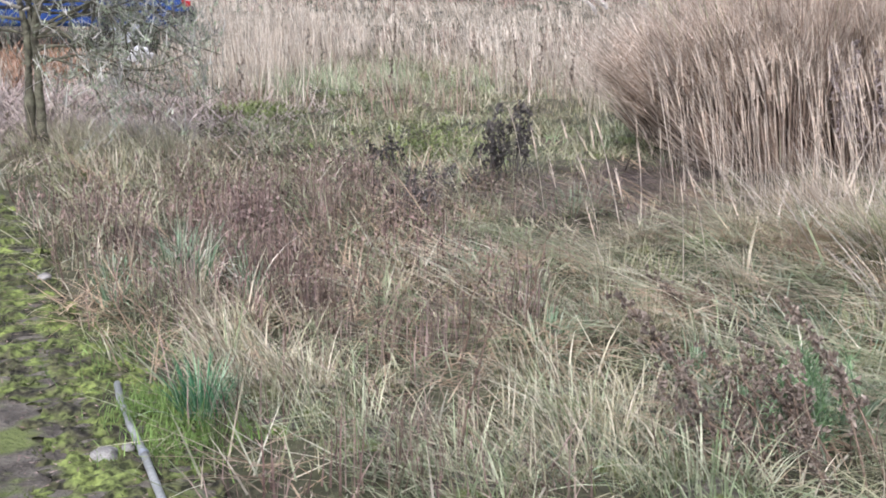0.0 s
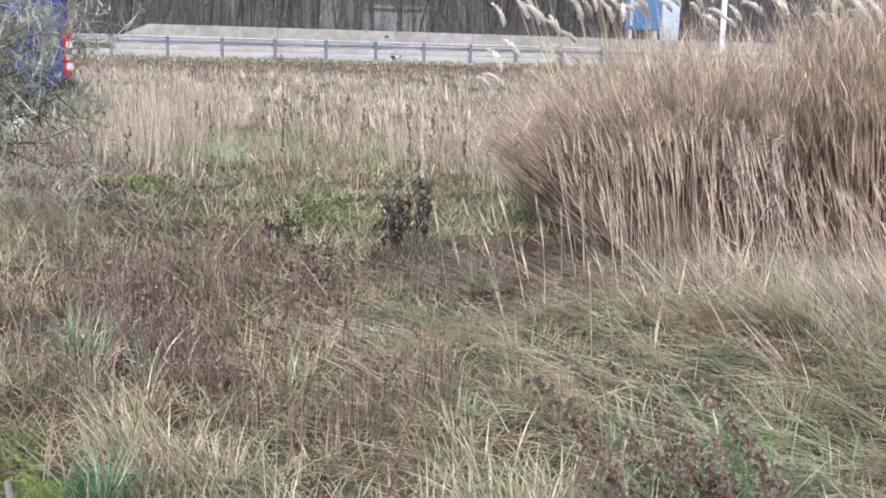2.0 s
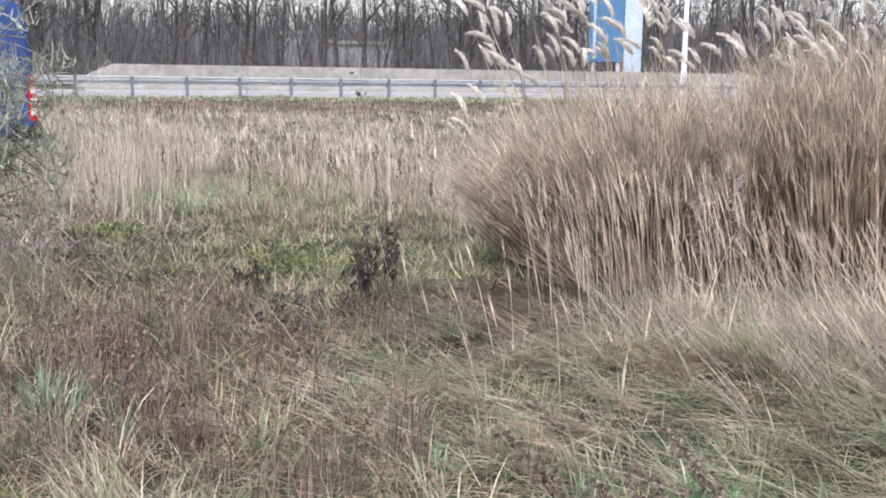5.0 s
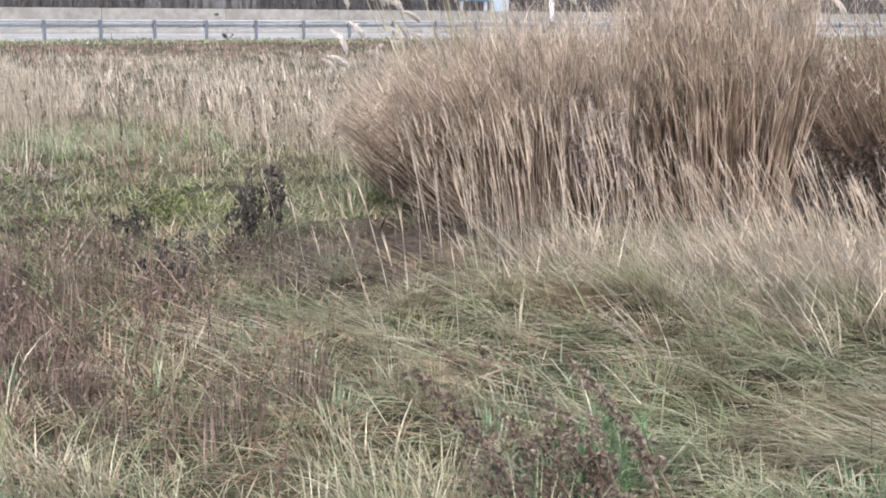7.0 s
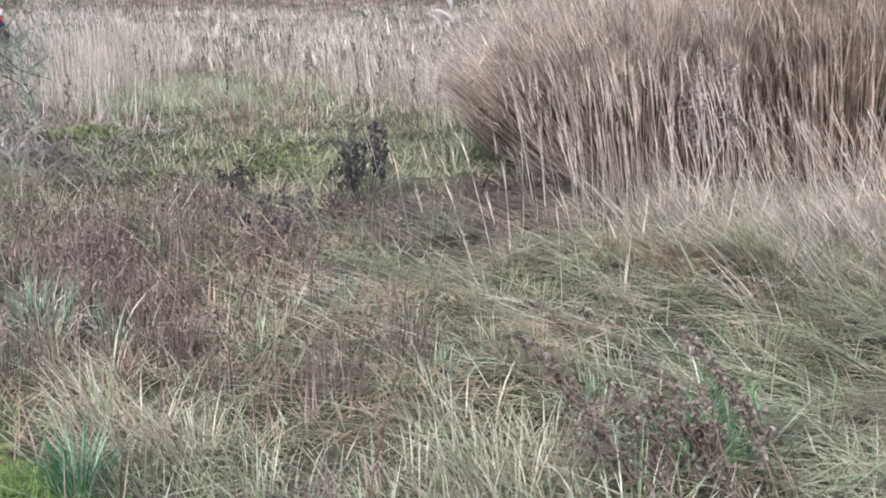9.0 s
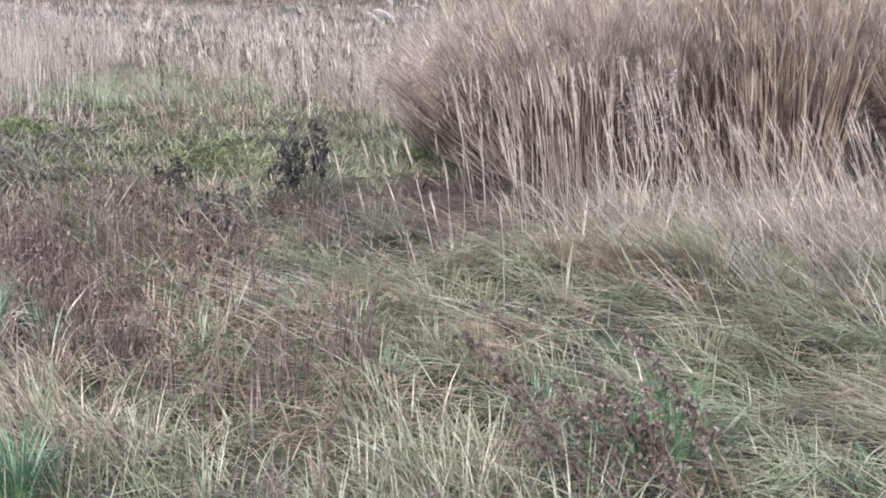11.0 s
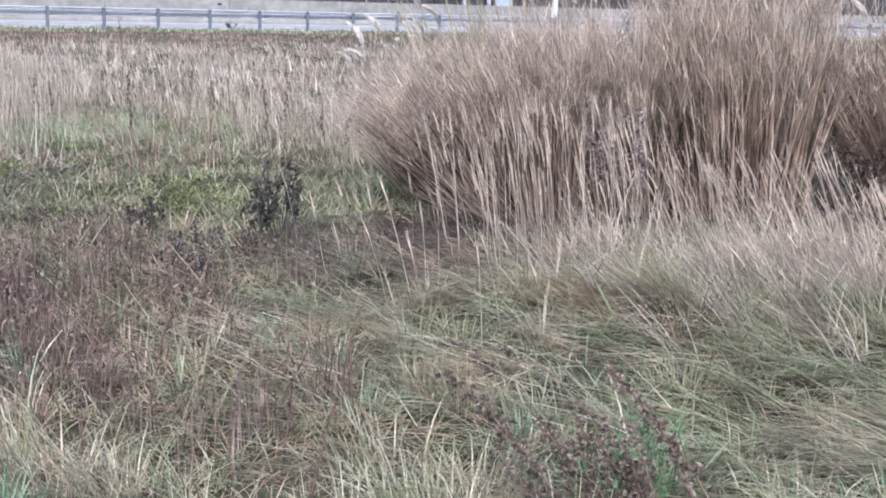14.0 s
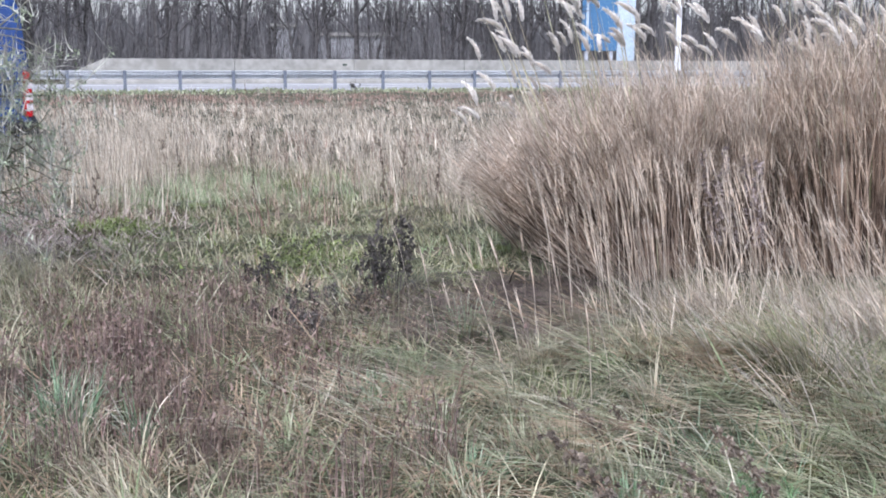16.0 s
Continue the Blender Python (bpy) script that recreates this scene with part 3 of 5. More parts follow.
reed_zone = lambda x, y: np.clip(hump(x, y, 1.75, 8.8, 0.6, 0.6) + hump(x, y, 3.4, 8.9, 0.8, 0.7) + hump(x, y, 5.1, 8.7, 0.8, 0.7), 0, 1)
under = lambda x, y: near_gate(x, y) & (reed_zone(x, y) < 0.7) & (hump(x, y, 1.15, 7.95, 0.5, 0.45) < 0.6) & (hump(x, y, 1.05, 7.3, 0.45, 0.45) < 0.6)


def tufts(heap, cx, cy, per, r, high, az, az_sd, lean, curl, wide, seg=3, z=None, own=0.7, **more):
    """Tufts at the places given; the stalks of one tuft share their length and lean."""
    n = len(cx)
    if n == 0:
        return
    az_t = RNG.normal(az, az_sd, n) if np.isscalar(az) else az + RNG.normal(0, az_sd, n)
    hi_t, ln_t = RNG.uniform(0.7, 1.15, n), RNG.uniform(*lean, n)
    k = np.repeat(np.arange(n), per)
    a, q = RNG.uniform(0, 6.2832, len(k)), r * np.sqrt(RNG.random(len(k)))
    x, y = np.asarray(cx)[k] + q * np.cos(a), np.asarray(cy)[k] + q * np.sin(a)
    az_b = np.where(RNG.random(len(k)) < 0.75, az_t[k] + RNG.normal(0, own, len(k)), a)
    zz = None if z is None else ground_z(x, y) + RNG.uniform(0, z, len(k))
    heap.grass(x, y, RNG.uniform(*high, len(k)) * hi_t[k], az_b, np.abs(ln_t[k] + RNG.normal(0, 0.16, len(k))), RNG.uniform(*curl, len(k)), RNG.uniform(*wide, len(k)), z=zz, seg=seg, **more)


def one_tuft(heap, cx, cy, n, r, lo, hi, spread=0.5, wide=(0.005, 0.011), az0=None, curl=(0.1, 0.9)):
    a, q = RNG.uniform(0, 6.2832, n), r * np.sqrt(RNG.random(n))
    az = a if az0 is None else np.where(RNG.random(n) < 0.55, az0 + RNG.normal(0, 0.5, n), a)
    heap.grass(cx + q * np.cos(a), cy + q * np.sin(a), RNG.uniform(lo, hi, n), az, np.abs(RNG.normal(0, spread * 0.72, n)) * (0.3 + q / r), RNG.uniform(*curl, n), RNG.uniform(*wide, n), seg=4)


def tussock(name, cx, cy, n, r, lo, hi, mat, label, group, **more):
    """A grass tuft that stands out, as a thing of its own with its origin at its foot."""
    hp = Heap()
    one_tuft(hp, cx, cy, n, r, lo, hi, **more)
    foot = np.array([cx, cy, float(ground_z(cx, cy))])
    hp.v = [v - foot for v in hp.v]
    t = thing(name, label, "grass tuft", tuple(foot), group=group)
    tagged(part("blade_mass", hp.mesh("blade_mass"), mat, t), kind="stuff")
    root = bmesh.new()
    bmesh.ops.create_icosphere(root, subdivisions=2, radius=1.0)
    for v in root.verts:
        v.co = v.co * (1 + 0.35 * noise.noise(v.co * 2.3 + Vector((cx, cy, 0))))
        v.co = Vector((v.co.x * r * 0.55, v.co.y * r * 0.55, v.co.z * 0.035))
    part("root_crown", root, M_SOIL, t)
    return t


# short green sward
h = Heap()
x, y = scatter(5200, -4.6, 4.4, 2.2, 8.2, lambda x, y: under(x, y) * np.clip(0.38 + 1.1 * ripple(x, y, 0.7, 3) - 0.18 * brown_zone(x, y) - 0.3 * lodged_zone(x, y), 0.02, 1))
tufts(h, x, y, 14, 0.09, (0.05, 0.17), 0.0, 2.0, (0.2, 0.9), (0.2, 1.1), (0.004, 0.009), seg=2)
x, y = scatter(9000, -5.5, 3.2, 7.3, 18, lambda x, y: under(x, y) * np.clip(0.08 + green_zone(x, y) * (0.55 + 0.9 * ripple(x, y, 1.2, 2)), 0, 1))
tufts(h, x, y, 11, 0.15, (0.05, 0.17), 0.0, 3.0, (0.7, 1.4), (0.0, 0.7), (0.007, 0.016), seg=2, z=0.05)
stuff("short_green_grass", h, M_GREEN, "short green winter grass among dead stalks", "grass")

# lodged grass combed over to one side


def comb(x, y):
    return WIND - 0.06 + 0.38 * ripple(x, y, 1.9, 6.0) + 0.32 * ripple(x, y, 0.8, 2.0)


def locks(heap, cx, cy, per):
    """Locks of long grass that has fallen over together: each rises, bends and lies down along its comb."""
    n = len(cx)
    az, up = comb(cx, cy) + RNG.normal(0, 0.42, n), np.clip(0.05 + 0.12 * ripple(cx, cy, 0.6, 3.3), 0.0, 0.2)
    steep = 0.32 * np.clip((cx - 1.3) / 1.6, 0, 1) * RNG.random(n)
    lean, ln = RNG.uniform(1.2, 1.56, n) - 0.5 * steep, RNG.uniform(0.24, 0.56, n)
    k = np.repeat(np.arange(n), per)
    m_ = len(k)
    s, w = RNG.normal(0, 0.08, m_), RNG.normal(0, 0.04, m_)
    x, y = cx[k] + s * np.cos(az[k]) - w * np.sin(az[k]), cy[k] + s * np.sin(az[k]) + w * np.cos(az[k])
    stray = np.where(RNG.random(m_) < 0.2, RNG.normal(0, 1.0, m_), RNG.normal(0, 0.24, m_))
    heap.grass(x, y, ln[k] * RNG.uniform(0.55, 1.15, m_), az[k] + stray, lean[k] + RNG.normal(0, 0.16, m_), (1.7 - lean[k]) * RNG.uniform(0.3, 1.7, m_), RNG.uniform(0.005, 0.0125, m_),
               z=ground_z(x, y) + up[k] * RNG.uniform(0.1, 1.0, m_), seg=4)


for name, mat, seed, low, label in (("lodged_grass", M_LODGED, 9.0, -0.15, "long lodged grey-green and straw grass combed flat"), ("flattened_thatch", M_THATCH, 4.0, 0.42, "flattened tan and brown thatch of dead grass")):
    h = Heap()
    x, y = scatter(3500, -0.6, 5.0, 2.3, 8.5, lambda x, y: under(x, y) * np.clip(lodged_zone(x, y) * np.clip(0.7 - low + 0.9 * ripple(x, y, 1.5, seed), 0, 1) * np.clip(0.5 + 1.4 * ripple(x, y, 0.6, 3.3), 0.05, 1), 0, 1))
    locks(h, x, y, 15)
    x, y = scatter(620, -4.2, 0.4, 2.6, 8.6, lambda x, y: under(x, y) * np.clip(0.5 - low + 0.7 * ripple(x, y, 1.1, seed), 0, 1))
    tufts(h, x, y, 13, 0.12, (0.15, 0.4), WIND, 1.6, (0.9, 1.5), (0.0, 0.4), (0.005, 0.010), seg=3, z=0.06)
    stuff(name, h, mat, label, "grass")

h = Heap()
x, y = scatter(3000, -0.2, 4.2, 2.9, 7.2, lambda x, y: under(x, y) * np.clip(0.75 * lodged_zone(x, y) + 0.12, 0, 1))
h.grass(x, y, uni(0.22, 0.6, x), comb(x, y) + RNG.normal(0, 0.4, len(x)), uni(0.95, 1.45, x), uni(0.0, 0.5, x), uni(0.004, 0.008, x), z=ground_z(x, y) + uni(0.02, 0.14, x), seg=4)
gx_, gy_ = RNG.uniform(1.35, 2.5, 46), RNG.normal(3.75, 0.12, 46)
locks(h, gx_, gy_, 11)
stuff("loose_strands", h, M_STRAW, "loose bleached strands over the lodged grass", "grass")

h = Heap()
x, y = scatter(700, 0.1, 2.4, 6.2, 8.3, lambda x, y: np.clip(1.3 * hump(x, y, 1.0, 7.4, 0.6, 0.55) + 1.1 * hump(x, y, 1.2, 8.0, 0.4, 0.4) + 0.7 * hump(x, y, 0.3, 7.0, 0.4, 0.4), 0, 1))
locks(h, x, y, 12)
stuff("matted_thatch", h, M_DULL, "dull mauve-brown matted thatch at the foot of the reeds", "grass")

h = Heap()
x, y = scatter(210, 1.6, 4.2, 4.3, 6.9, lambda x, y: np.clip(1.2 * hump(x, y, 2.45, 5.5, 0.5, 0.7, -20) + 0.9 * hump(x, y, 3.2, 5.2, 0.6, 0.6) + 0.35 * hump(x, y, 1.5, 5.3, 0.4, 0.3), 0, 1))
k = np.repeat(np.arange(len(x)), 9)
az_ = WIND - 0.45 + RNG.normal(0, 0.22, len(x))
bx_, by_ = x[k] + RNG.normal(0, 0.05, len(k)), y[k] + RNG.normal(0, 0.05, len(k))
h.grass(bx_, by_, RNG.uniform(0.3, 0.62, len(k)), az_[k] + RNG.normal(0, 0.25, len(k)), RNG.uniform(0.35, 0.9, len(x))[k] + RNG.normal(0, 0.12, len(k)), RNG.uniform(0.1, 0.8, len(k)), RNG.uniform(0.005, 0.010, len(k)), z=ground_z(bx_, by_) + 0.02, seg=4)
stuff("ash_grey_strands", h, M_ASH, "ash-grey grass strands falling away from the reeds", "grass")

h = Heap()
x, y = scatter(520, -1.6, 0.9, 3.3, 6.4, lambda x, y: under(x, y) * np.clip(1.2 * hump(x, y, 0.1, 4.4, 0.55, 0.7) + 0.7 * hump(x, y, -0.5, 5.6, 0.8, 0.8) + 0.5 * hump(x, y, -1.0, 4.4, 0.5, 0.4), 0, 1))
tufts(h, x, y, 12, 0.10, (0.07, 0.26), WIND, 1.2, (1.2, 1.6), (-0.1, 0.25), (0.004, 0.010), seg=3, z=0.06)
x, y = scatter(160, 1.2, 2.4, 5.0, 6.2, lambda x, y: hump(x, y, 1.75, 5.55, 0.35, 0.35))
tufts(h, x, y, 14, 0.10, (0.14, 0.36), WIND, 0.5, (1.0, 1.45), (0, 0.3), (0.004, 0.009), seg=3, z=0.10)
stuff("lying_thatch", h, M_THATCH, "tan and brown dead grass lying on the ground", "grass")

# pale straw tufts
h = Heap()
tc = np.random.default_rng(21)
NEAR_TUFTS = ((-0.70, 3.78, 250, 0.18, 0.34), (-0.50, 3.66, 200, 0.16, 0.32),  (0.18, 3.35, 190, 0.22, 0.30), (0.48, 3.4, 260, 0.22, 0.32), (0.35, 3.8, 220, 0.20, 0.30), (0.62, 3.72, 160, 0.18, 0.28), (1.6, 3.35, 160, 0.24, 0.24), (2.0, 3.6, 190, 0.25, 0.24), (1.45, 3.0, 160, 0.22, 0.26))
FURTHER_TUFTS = ((-0.97, 4.42, 170, 0.13, 0.34), (-0.9, 4.05, 120, 0.12, 0.32), (0.72, 4.45, 120, 0.13, 0.28), (1.36, 6.1, 120, 0.11, 0.30), (1.22, 5.25, 70, 0.08, 0.36), (0.62, 5.3, 150, 0.13, 0.3), (-1.9, 7.2, 160, 0.28, 0.4), (-1.25, 4.75, 120, 0.1, 0.3), (-2.6, 7.6, 220, 0.32, 0.42), (-3.1, 8.0, 220, 0.32, 0.45), (-2.1, 6.3, 120, 0.2, 0.35), (0.8, 5.9, 120, 0.12, 0.28), (-2.95, 8.4, 420, 0.32, 0.4), (-2.6, 8.5, 420, 0.34, 0.4), (-3.3, 8.6, 300, 0.3, 0.36), (-2.3, 8.2, 300, 0.3, 0.36))
for cx, cy, n_, r, hi in NEAR_TUFTS + FURTHER_TUFTS:
    tussock("straw_tussock", cx, cy, int(n_ * 0.95), r * 1.2, hi * 0.35, hi * 1.15, M_STRAW, "bleached drooping straw tussock in the meadow", "straw tussocks", spread=0.36, wide=(0.004, 0.009), az0=tc.uniform(2.2, 4.4), curl=(0.6, 2.1))
x, y = scatter(470, -2.6, 3.0, 2.5, 7.8, lambda x, y: under(x, y) * np.clip(0.35 + 1.2 * ripple(x, y, 0.8, 4) - 0.9 * brown_zone(x, y) - 0.35 * lodged_zone(x, y), 0, 1))
tufts(h, x, y, 20, 0.11, (0.1, 0.32), WIND, 0.8, (0.2, 1.1), (0.3, 1.5), (0.004, 0.009), seg=4)
x, y = scatter(1900, -4.5, 2.2, 7.5, 16, lambda x, y: under(x, y) * np.clip(0.30 + 0.7 * ripple(x, y, 1.7, 11), 0, 0.8))
tufts(h, x, y, 11, 0.14, (0.08, 0.3), WIND, 1.2, (0.2, 1.1), (0.2, 1.0), (0.006, 0.013), seg=3)
stuff("straw_grass", h, M_STRAW, "pale bleached straw grass in loose tufts", "grass")

# pale green tufts
h = Heap()
for cx, cy, n_, r, hi in ((-0.58, 3.42, 70, 0.14, 0.24), (-0.5, 3.75, 80, 0.18, 0.28), (-0.3, 3.4, 90, 0.2, 0.28), (0.05, 3.1, 200, 0.2, 0.34), (0.4, 3.5, 200, 0.2, 0.32), (0.75, 3.0, 200, 0.2, 0.36), (0.95, 4.3, 140, 0.16, 0.28), (0.55, 4.6, 140, 0.16, 0.26),
                          (0.95, 9.6, 200, 0.3, 0.33), (0.7, 9.0, 160, 0.25, 0.33), (-2.2, 13.2, 340, 0.45, 0.46), (-1.9, 12.4, 300, 0.4, 0.42), (-2.5, 12.6, 200, 0.3, 0.4), (-1.5, 13.6, 260, 0.4, 0.42), (-1.1, 12.9, 240, 0.4, 0.38), (-1.6, 14.6, 260, 0.45, 0.45), (-0.4, 13.4, 240, 0.4, 0.36), (0.25, 5.0, 130, 0.16, 0.24), (1.6, 3.8, 160, 0.2, 0.26), (2.1, 3.2, 160, 0.2, 0.3)):
    tussock("green_tussock", cx, cy, n_, r, hi * 0.3, hi, M_PALE_GREEN, "soft pale green drooping grass tussock", "pale green tussocks", spread=0.5, wide=(0.004, 0.009), az0=tc.uniform(2.4, 4.2), curl=(0.3, 1.6))
x, y = scatter(460, -1.6, 3.2, 2.4, 6.2, lambda x, y: under(x, y) * np.clip(0.3 + 1.2 * ripple(x, y, 0.7, 23) - 0.8 * brown_zone(x, y) - 0.35 * lodged_zone(x, y), 0, 1))
tufts(h, x, y, 18, 0.11, (0.1, 0.3), WIND, 0.8, (0.3, 1.2), (0.2, 1.4), (0.004, 0.009), seg=4)
x, y = scatter(900, -4.0, 1.4, 7.6, 16, lambda x, y: under(x, y) * np.clip(green_zone(x, y) * (0.4 + 0.9 * ripple(x, y, 1.4, 19)), 0, 1))
tufts(h, x, y, 10, 0.14, (0.07, 0.22), WIND, 1.2, (0.3, 1.2), (0.2, 1.2), (0.008, 0.016), seg=3)
for cx, cy, rx, ry, n_ in ((2.95, 5.5, 0.26, 0.2, 700),):
    x, y = RNG.normal(cx, rx * 0.6, n_), RNG.normal(cy, ry * 0.6, n_)
    h.grass(x, y, uni(0.12, 0.26, x), WIND + RNG.normal(0, 0.7, n_), uni(0.3, 0.9, x), uni(0.3, 1.0, x), uni(0.003, 0.006, x), z=ground_z(x, y) + 0.10 * hump(x, y, cx, cy, rx, ry), seg=3)
tussock("green_tussock", 2.12, 5.66, 1500, 0.36, 0.16, 0.36, M_GREEN, "rounded dome of drooping green grass before the reeds", "pale green tussocks", spread=0.8, wide=(0.004, 0.008), curl=(0.5, 1.8))
for cx, cy, n_, r in ((1.3, 4.25, 420, 0.22), (0.72, 4.55, 300, 0.18), (1.62, 4.5, 360, 0.2), (2.05, 4.85, 300, 0.2), (0.85, 5.35, 260, 0.18), (1.05, 3.95, 260, 0.16)):
    tussock("green_tussock", cx, cy, n_, r, 0.1, 0.24, M_GREEN, "low dark green grass hollow among lodged grass", "pale green tussocks", spread=1.0, wide=(0.004, 0.008), curl=(0.5, 1.6))
stuff("pale_green_grass", h, M_PALE_GREEN, "soft pale green drooping grass", "grass")

# blue-green tufts
h = Heap()
NEAR_GREEN = ((1.0, 3.6, 150, 0.2, 0.22), (1.28, 3.75, 150, 0.16, 0.24), (2.6, 4.0, 140, 0.25, 0.2), (1.9, 3.3, 130, 0.2, 0.22), (0.85, 4.0, 110, 0.16, 0.18))
FURTHER_GREEN = ((-1.34, 4.95, 62, 0.075, 0.38), (-1.24, 4.9, 34, 0.05, 0.36), (-1.54, 4.62, 34, 0.06, 0.2), (-1.72, 5.1, 44, 0.08, 0.17), (-1.0, 4.9, 26, 0.05, 0.28), (0.3, 4.3, 60, 0.15, 0.15), (0.5, 7.0, 110, 0.3, 0.18), (-0.1, 5.6, 100, 0.2, 0.17))
for cx, cy, n_, r, hi in NEAR_GREEN + FURTHER_GREEN:
    tussock("grass_tuft", cx, cy, int(n_ * 1.5), r, hi * 0.4, hi, M_LUSH, "tall blue-green broad-bladed grass tuft" if hi > 0.3 else "low blue-green broad-bladed grass tuft", "blue-green tufts", spread=0.36, wide=(0.007, 0.014), curl=(0.1, 1.5))
tussock("grass_tuft", -0.83, 3.44, 150, 0.06, 0.12, 0.26, M_EMERALD, "dense emerald-green grass tuft beside the mossy path", "blue-green tufts", spread=0.3, wide=(0.006, 0.012), curl=(0.1, 1.2))
for cx, cy, n_ in ((-1.3, 4.98, 18), (-1.02, 4.92, 6)):
    tussock("straw_tussock", cx, cy, n_, 0.08, 0.28, 0.40, M_FRINGE, "few bleached broken blades over a green tuft", "straw tussocks", spread=0.4, wide=(0.007, 0.013), curl=(0.3, 2.4))
x, y = scatter(120, 0.2, 3.4, 2.8, 5.6, lambda x, y: np.clip(0.3 + 0.9 * ripple(x, y, 1.2, 17), 0, 1))
tufts(h, x, y, 26, 0.12, (0.08, 0.22), WIND, 1.0, (0.2, 1.0), (0.2, 1.2), (0.006, 0.012), seg=3)
stuff("blue_green_tufts", h, M_LUSH, "blue-green broad-bladed grass tufts", "grass")

# thin sward round and behind the standpoint
h = Heap()
x, y = scatter(5200, -6, 7, -5, 2.7, lambda x, y: (x > edge(y)) * np.clip(0.5 + 0.5 * ripple(x, y, 1.2, 5), 0.1, 1))
tufts(h, x, y, 8, 0.14, (0.05, 0.2), 0.0, 3.0, (0.3, 1.2), (0.2, 1.2), (0.006, 0.014), seg=2)
stuff("trodden_grass", h, M_GREEN, "short trodden green and straw grass", "grass")

# red-brown dead stalks with crumbs of seed
h = Heap()
x, y = scatter(20000, -3.6, 0.9, 2.5, 8.6, lambda x, y: under(x, y) * np.clip(brown_zone(x, y) * (0.46 + 1.0 * ripple(x, y, 0.9, 5)), 0, 1))
hh = uni(0.1, 0.32, x)
h.grass(x, y, hh, uni(0, 6.28, x), np.abs(RNG.normal(0, 0.3, len(x))), RNG.normal(0, 0.3, len(x)), uni(0.004, 0.009, x), seg=2)
for f_ in (0.5, 0.7, 0.95):
    k_ = RNG.random(len(x)) < 0.8
    h.grass(x[k_] + RNG.normal(0, 0.02, k_.sum()), y[k_] + RNG.normal(0, 0.02, k_.sum()), uni(0.015, 0.04, x[k_]), uni(0, 6.28, x[k_]), uni(0.2, 1.4, x[k_]), 0.3, uni(0.007, 0.018, x[k_]) * np.clip((y[k_] - 2) / 3.5, 0.35, 1), z=ground_z(x[k_], y[k_]) + hh[k_] * f_, seg=1)
x, y = scatter(420, -1.0, 2.8, 2.6, 7.0, lambda x, y: under(x, y) * np.clip(0.25 + 0.6 * ripple(x, y, 0.9, 12), 0, 1))
tufts(h, x, y, 9, 0.08, (0.12, 0.34), WIND, 0.8, (0.2, 1.2), (0, 0.5), (0.004, 0.007), seg=3)
for cx, cy, n_ in ((-1.05, 4.5, 30), (-1.0, 5.3, 30), (-0.75, 4.5, 20), (-0.3, 4.2, 14)):
    x, y = RNG.normal(cx, 0.14, n_), RNG.normal(cy, 0.16, n_)
    h.grass(x, y, uni(0.16, 0.36, x), uni(0, 6.28, x), np.abs(RNG.normal(0, 0.30, n_)), uni(0, 0.3, x), uni(0.004, 0.0065, x), seg=3, twist=3.1, taper=4)
stuff("red_brown_stalks", h, M_BROWN, "short red-brown dead weed stalks with seed crumbs", "dead weeds")

# darker, denser clumps among them and grey-green tufts between
h = Heap()
x, y = scatter(115, -3.2, 0.5, 3.6, 7.8, lambda x, y: under(x, y) * np.clip(brown_zone(x, y) * (0.4 + 1.2 * ripple(x, y, 0.8, 15)), 0, 1))
tufts(h, x, y, 46, 0.12, (0.14, 0.36), 0.0, 3.0, (0.0, 0.35), (-0.2, 0.4), (0.004, 0.009), seg=2)
tufts(h, x, y, 70, 0.13, (0.015, 0.04), 0.0, 3.0, (0.2, 1.4), (0, 0.5), (0.008, 0.016), seg=1, z=0.30)
stuff("mauve_brown_clumps", h, M_CLUMP, "dense mauve-brown clumps of dead seed stalks", "dead weeds")
h = Heap()
x, y = scatter(120, -2.6, 0.8, 3.8, 8.0, lambda x, y: under(x, y) * np.clip(brown_zone(x, y) * (0.35 + 1.2 * ripple(x, y, 0.7, 41)), 0, 1))
tufts(h, x, y, 30, 0.12, (0.06, 0.20), 0.0, 3.0, (0.3, 1.2), (0.2, 1.2), (0.004, 0.009), seg=3)
stuff("grey_green_tufts", h, M_PALE_GREEN, "short grey-green tufts among dead stalks", "grass")

# mid and far meadow
h = Heap()
pale = lambda x, y: np.clip(0.95 - 0.85 * green_zone(x, y) * np.clip(0.8 + 0.9 * ripple(x, y, 1.5, 31), 0, 1.3) - 0.9 * np.clip((away(x, y) + 15) / 5, 0, 1), 0.0, 1) * np.clip(0.7 + 0.5 * ripple(x, y, 2.3, 8), 0.1, 1) * (1 - 0.95 * np.clip(1.6 * hump(x, y, -6.4, 16.0, 2.1, 2.6), 0, 1))
x, y = scatter(3300, -7.0, 3.2, 9.5, 17, lambda x, y: pale(x, y) * np.clip((y - 11.6 + 0.9 * np.abs(x + 0.9)) / 3, 0, 1) * (1 - 0.85 * np.clip(1.4 * hump(x, y, -4.6, 11.6, 1.2, 2.6), 0, 1)) * (1 - 0.7 * hump(x, y, -1.6, 13.4, 1.0, 1.4)))
tufts(h, x, y, 8, 0.13, (0.2, 0.55), WIND, 0.7, (0.0, 0.6), (0, 0.8), (0.006, 0.012))
x, y = scatter(10500, -15, 14, 16, 46, lambda x, y: pale(x, y) * (np.abs(x) < 3 + 0.42 * y))
for y0, y1, tall in ((16, 20, 0.58), (20, 25, 0.46), (25, 32, 0.36), (32, 46, 0.28)):
    k_ = (y >= y0) & (y < y1)
    tufts(h, x[k_], y[k_], 7, 0.22, (tall * 0.4, tall), WIND, 0.6, (0.0, 0.6), (0, 0.8), (0.014, 0.036))
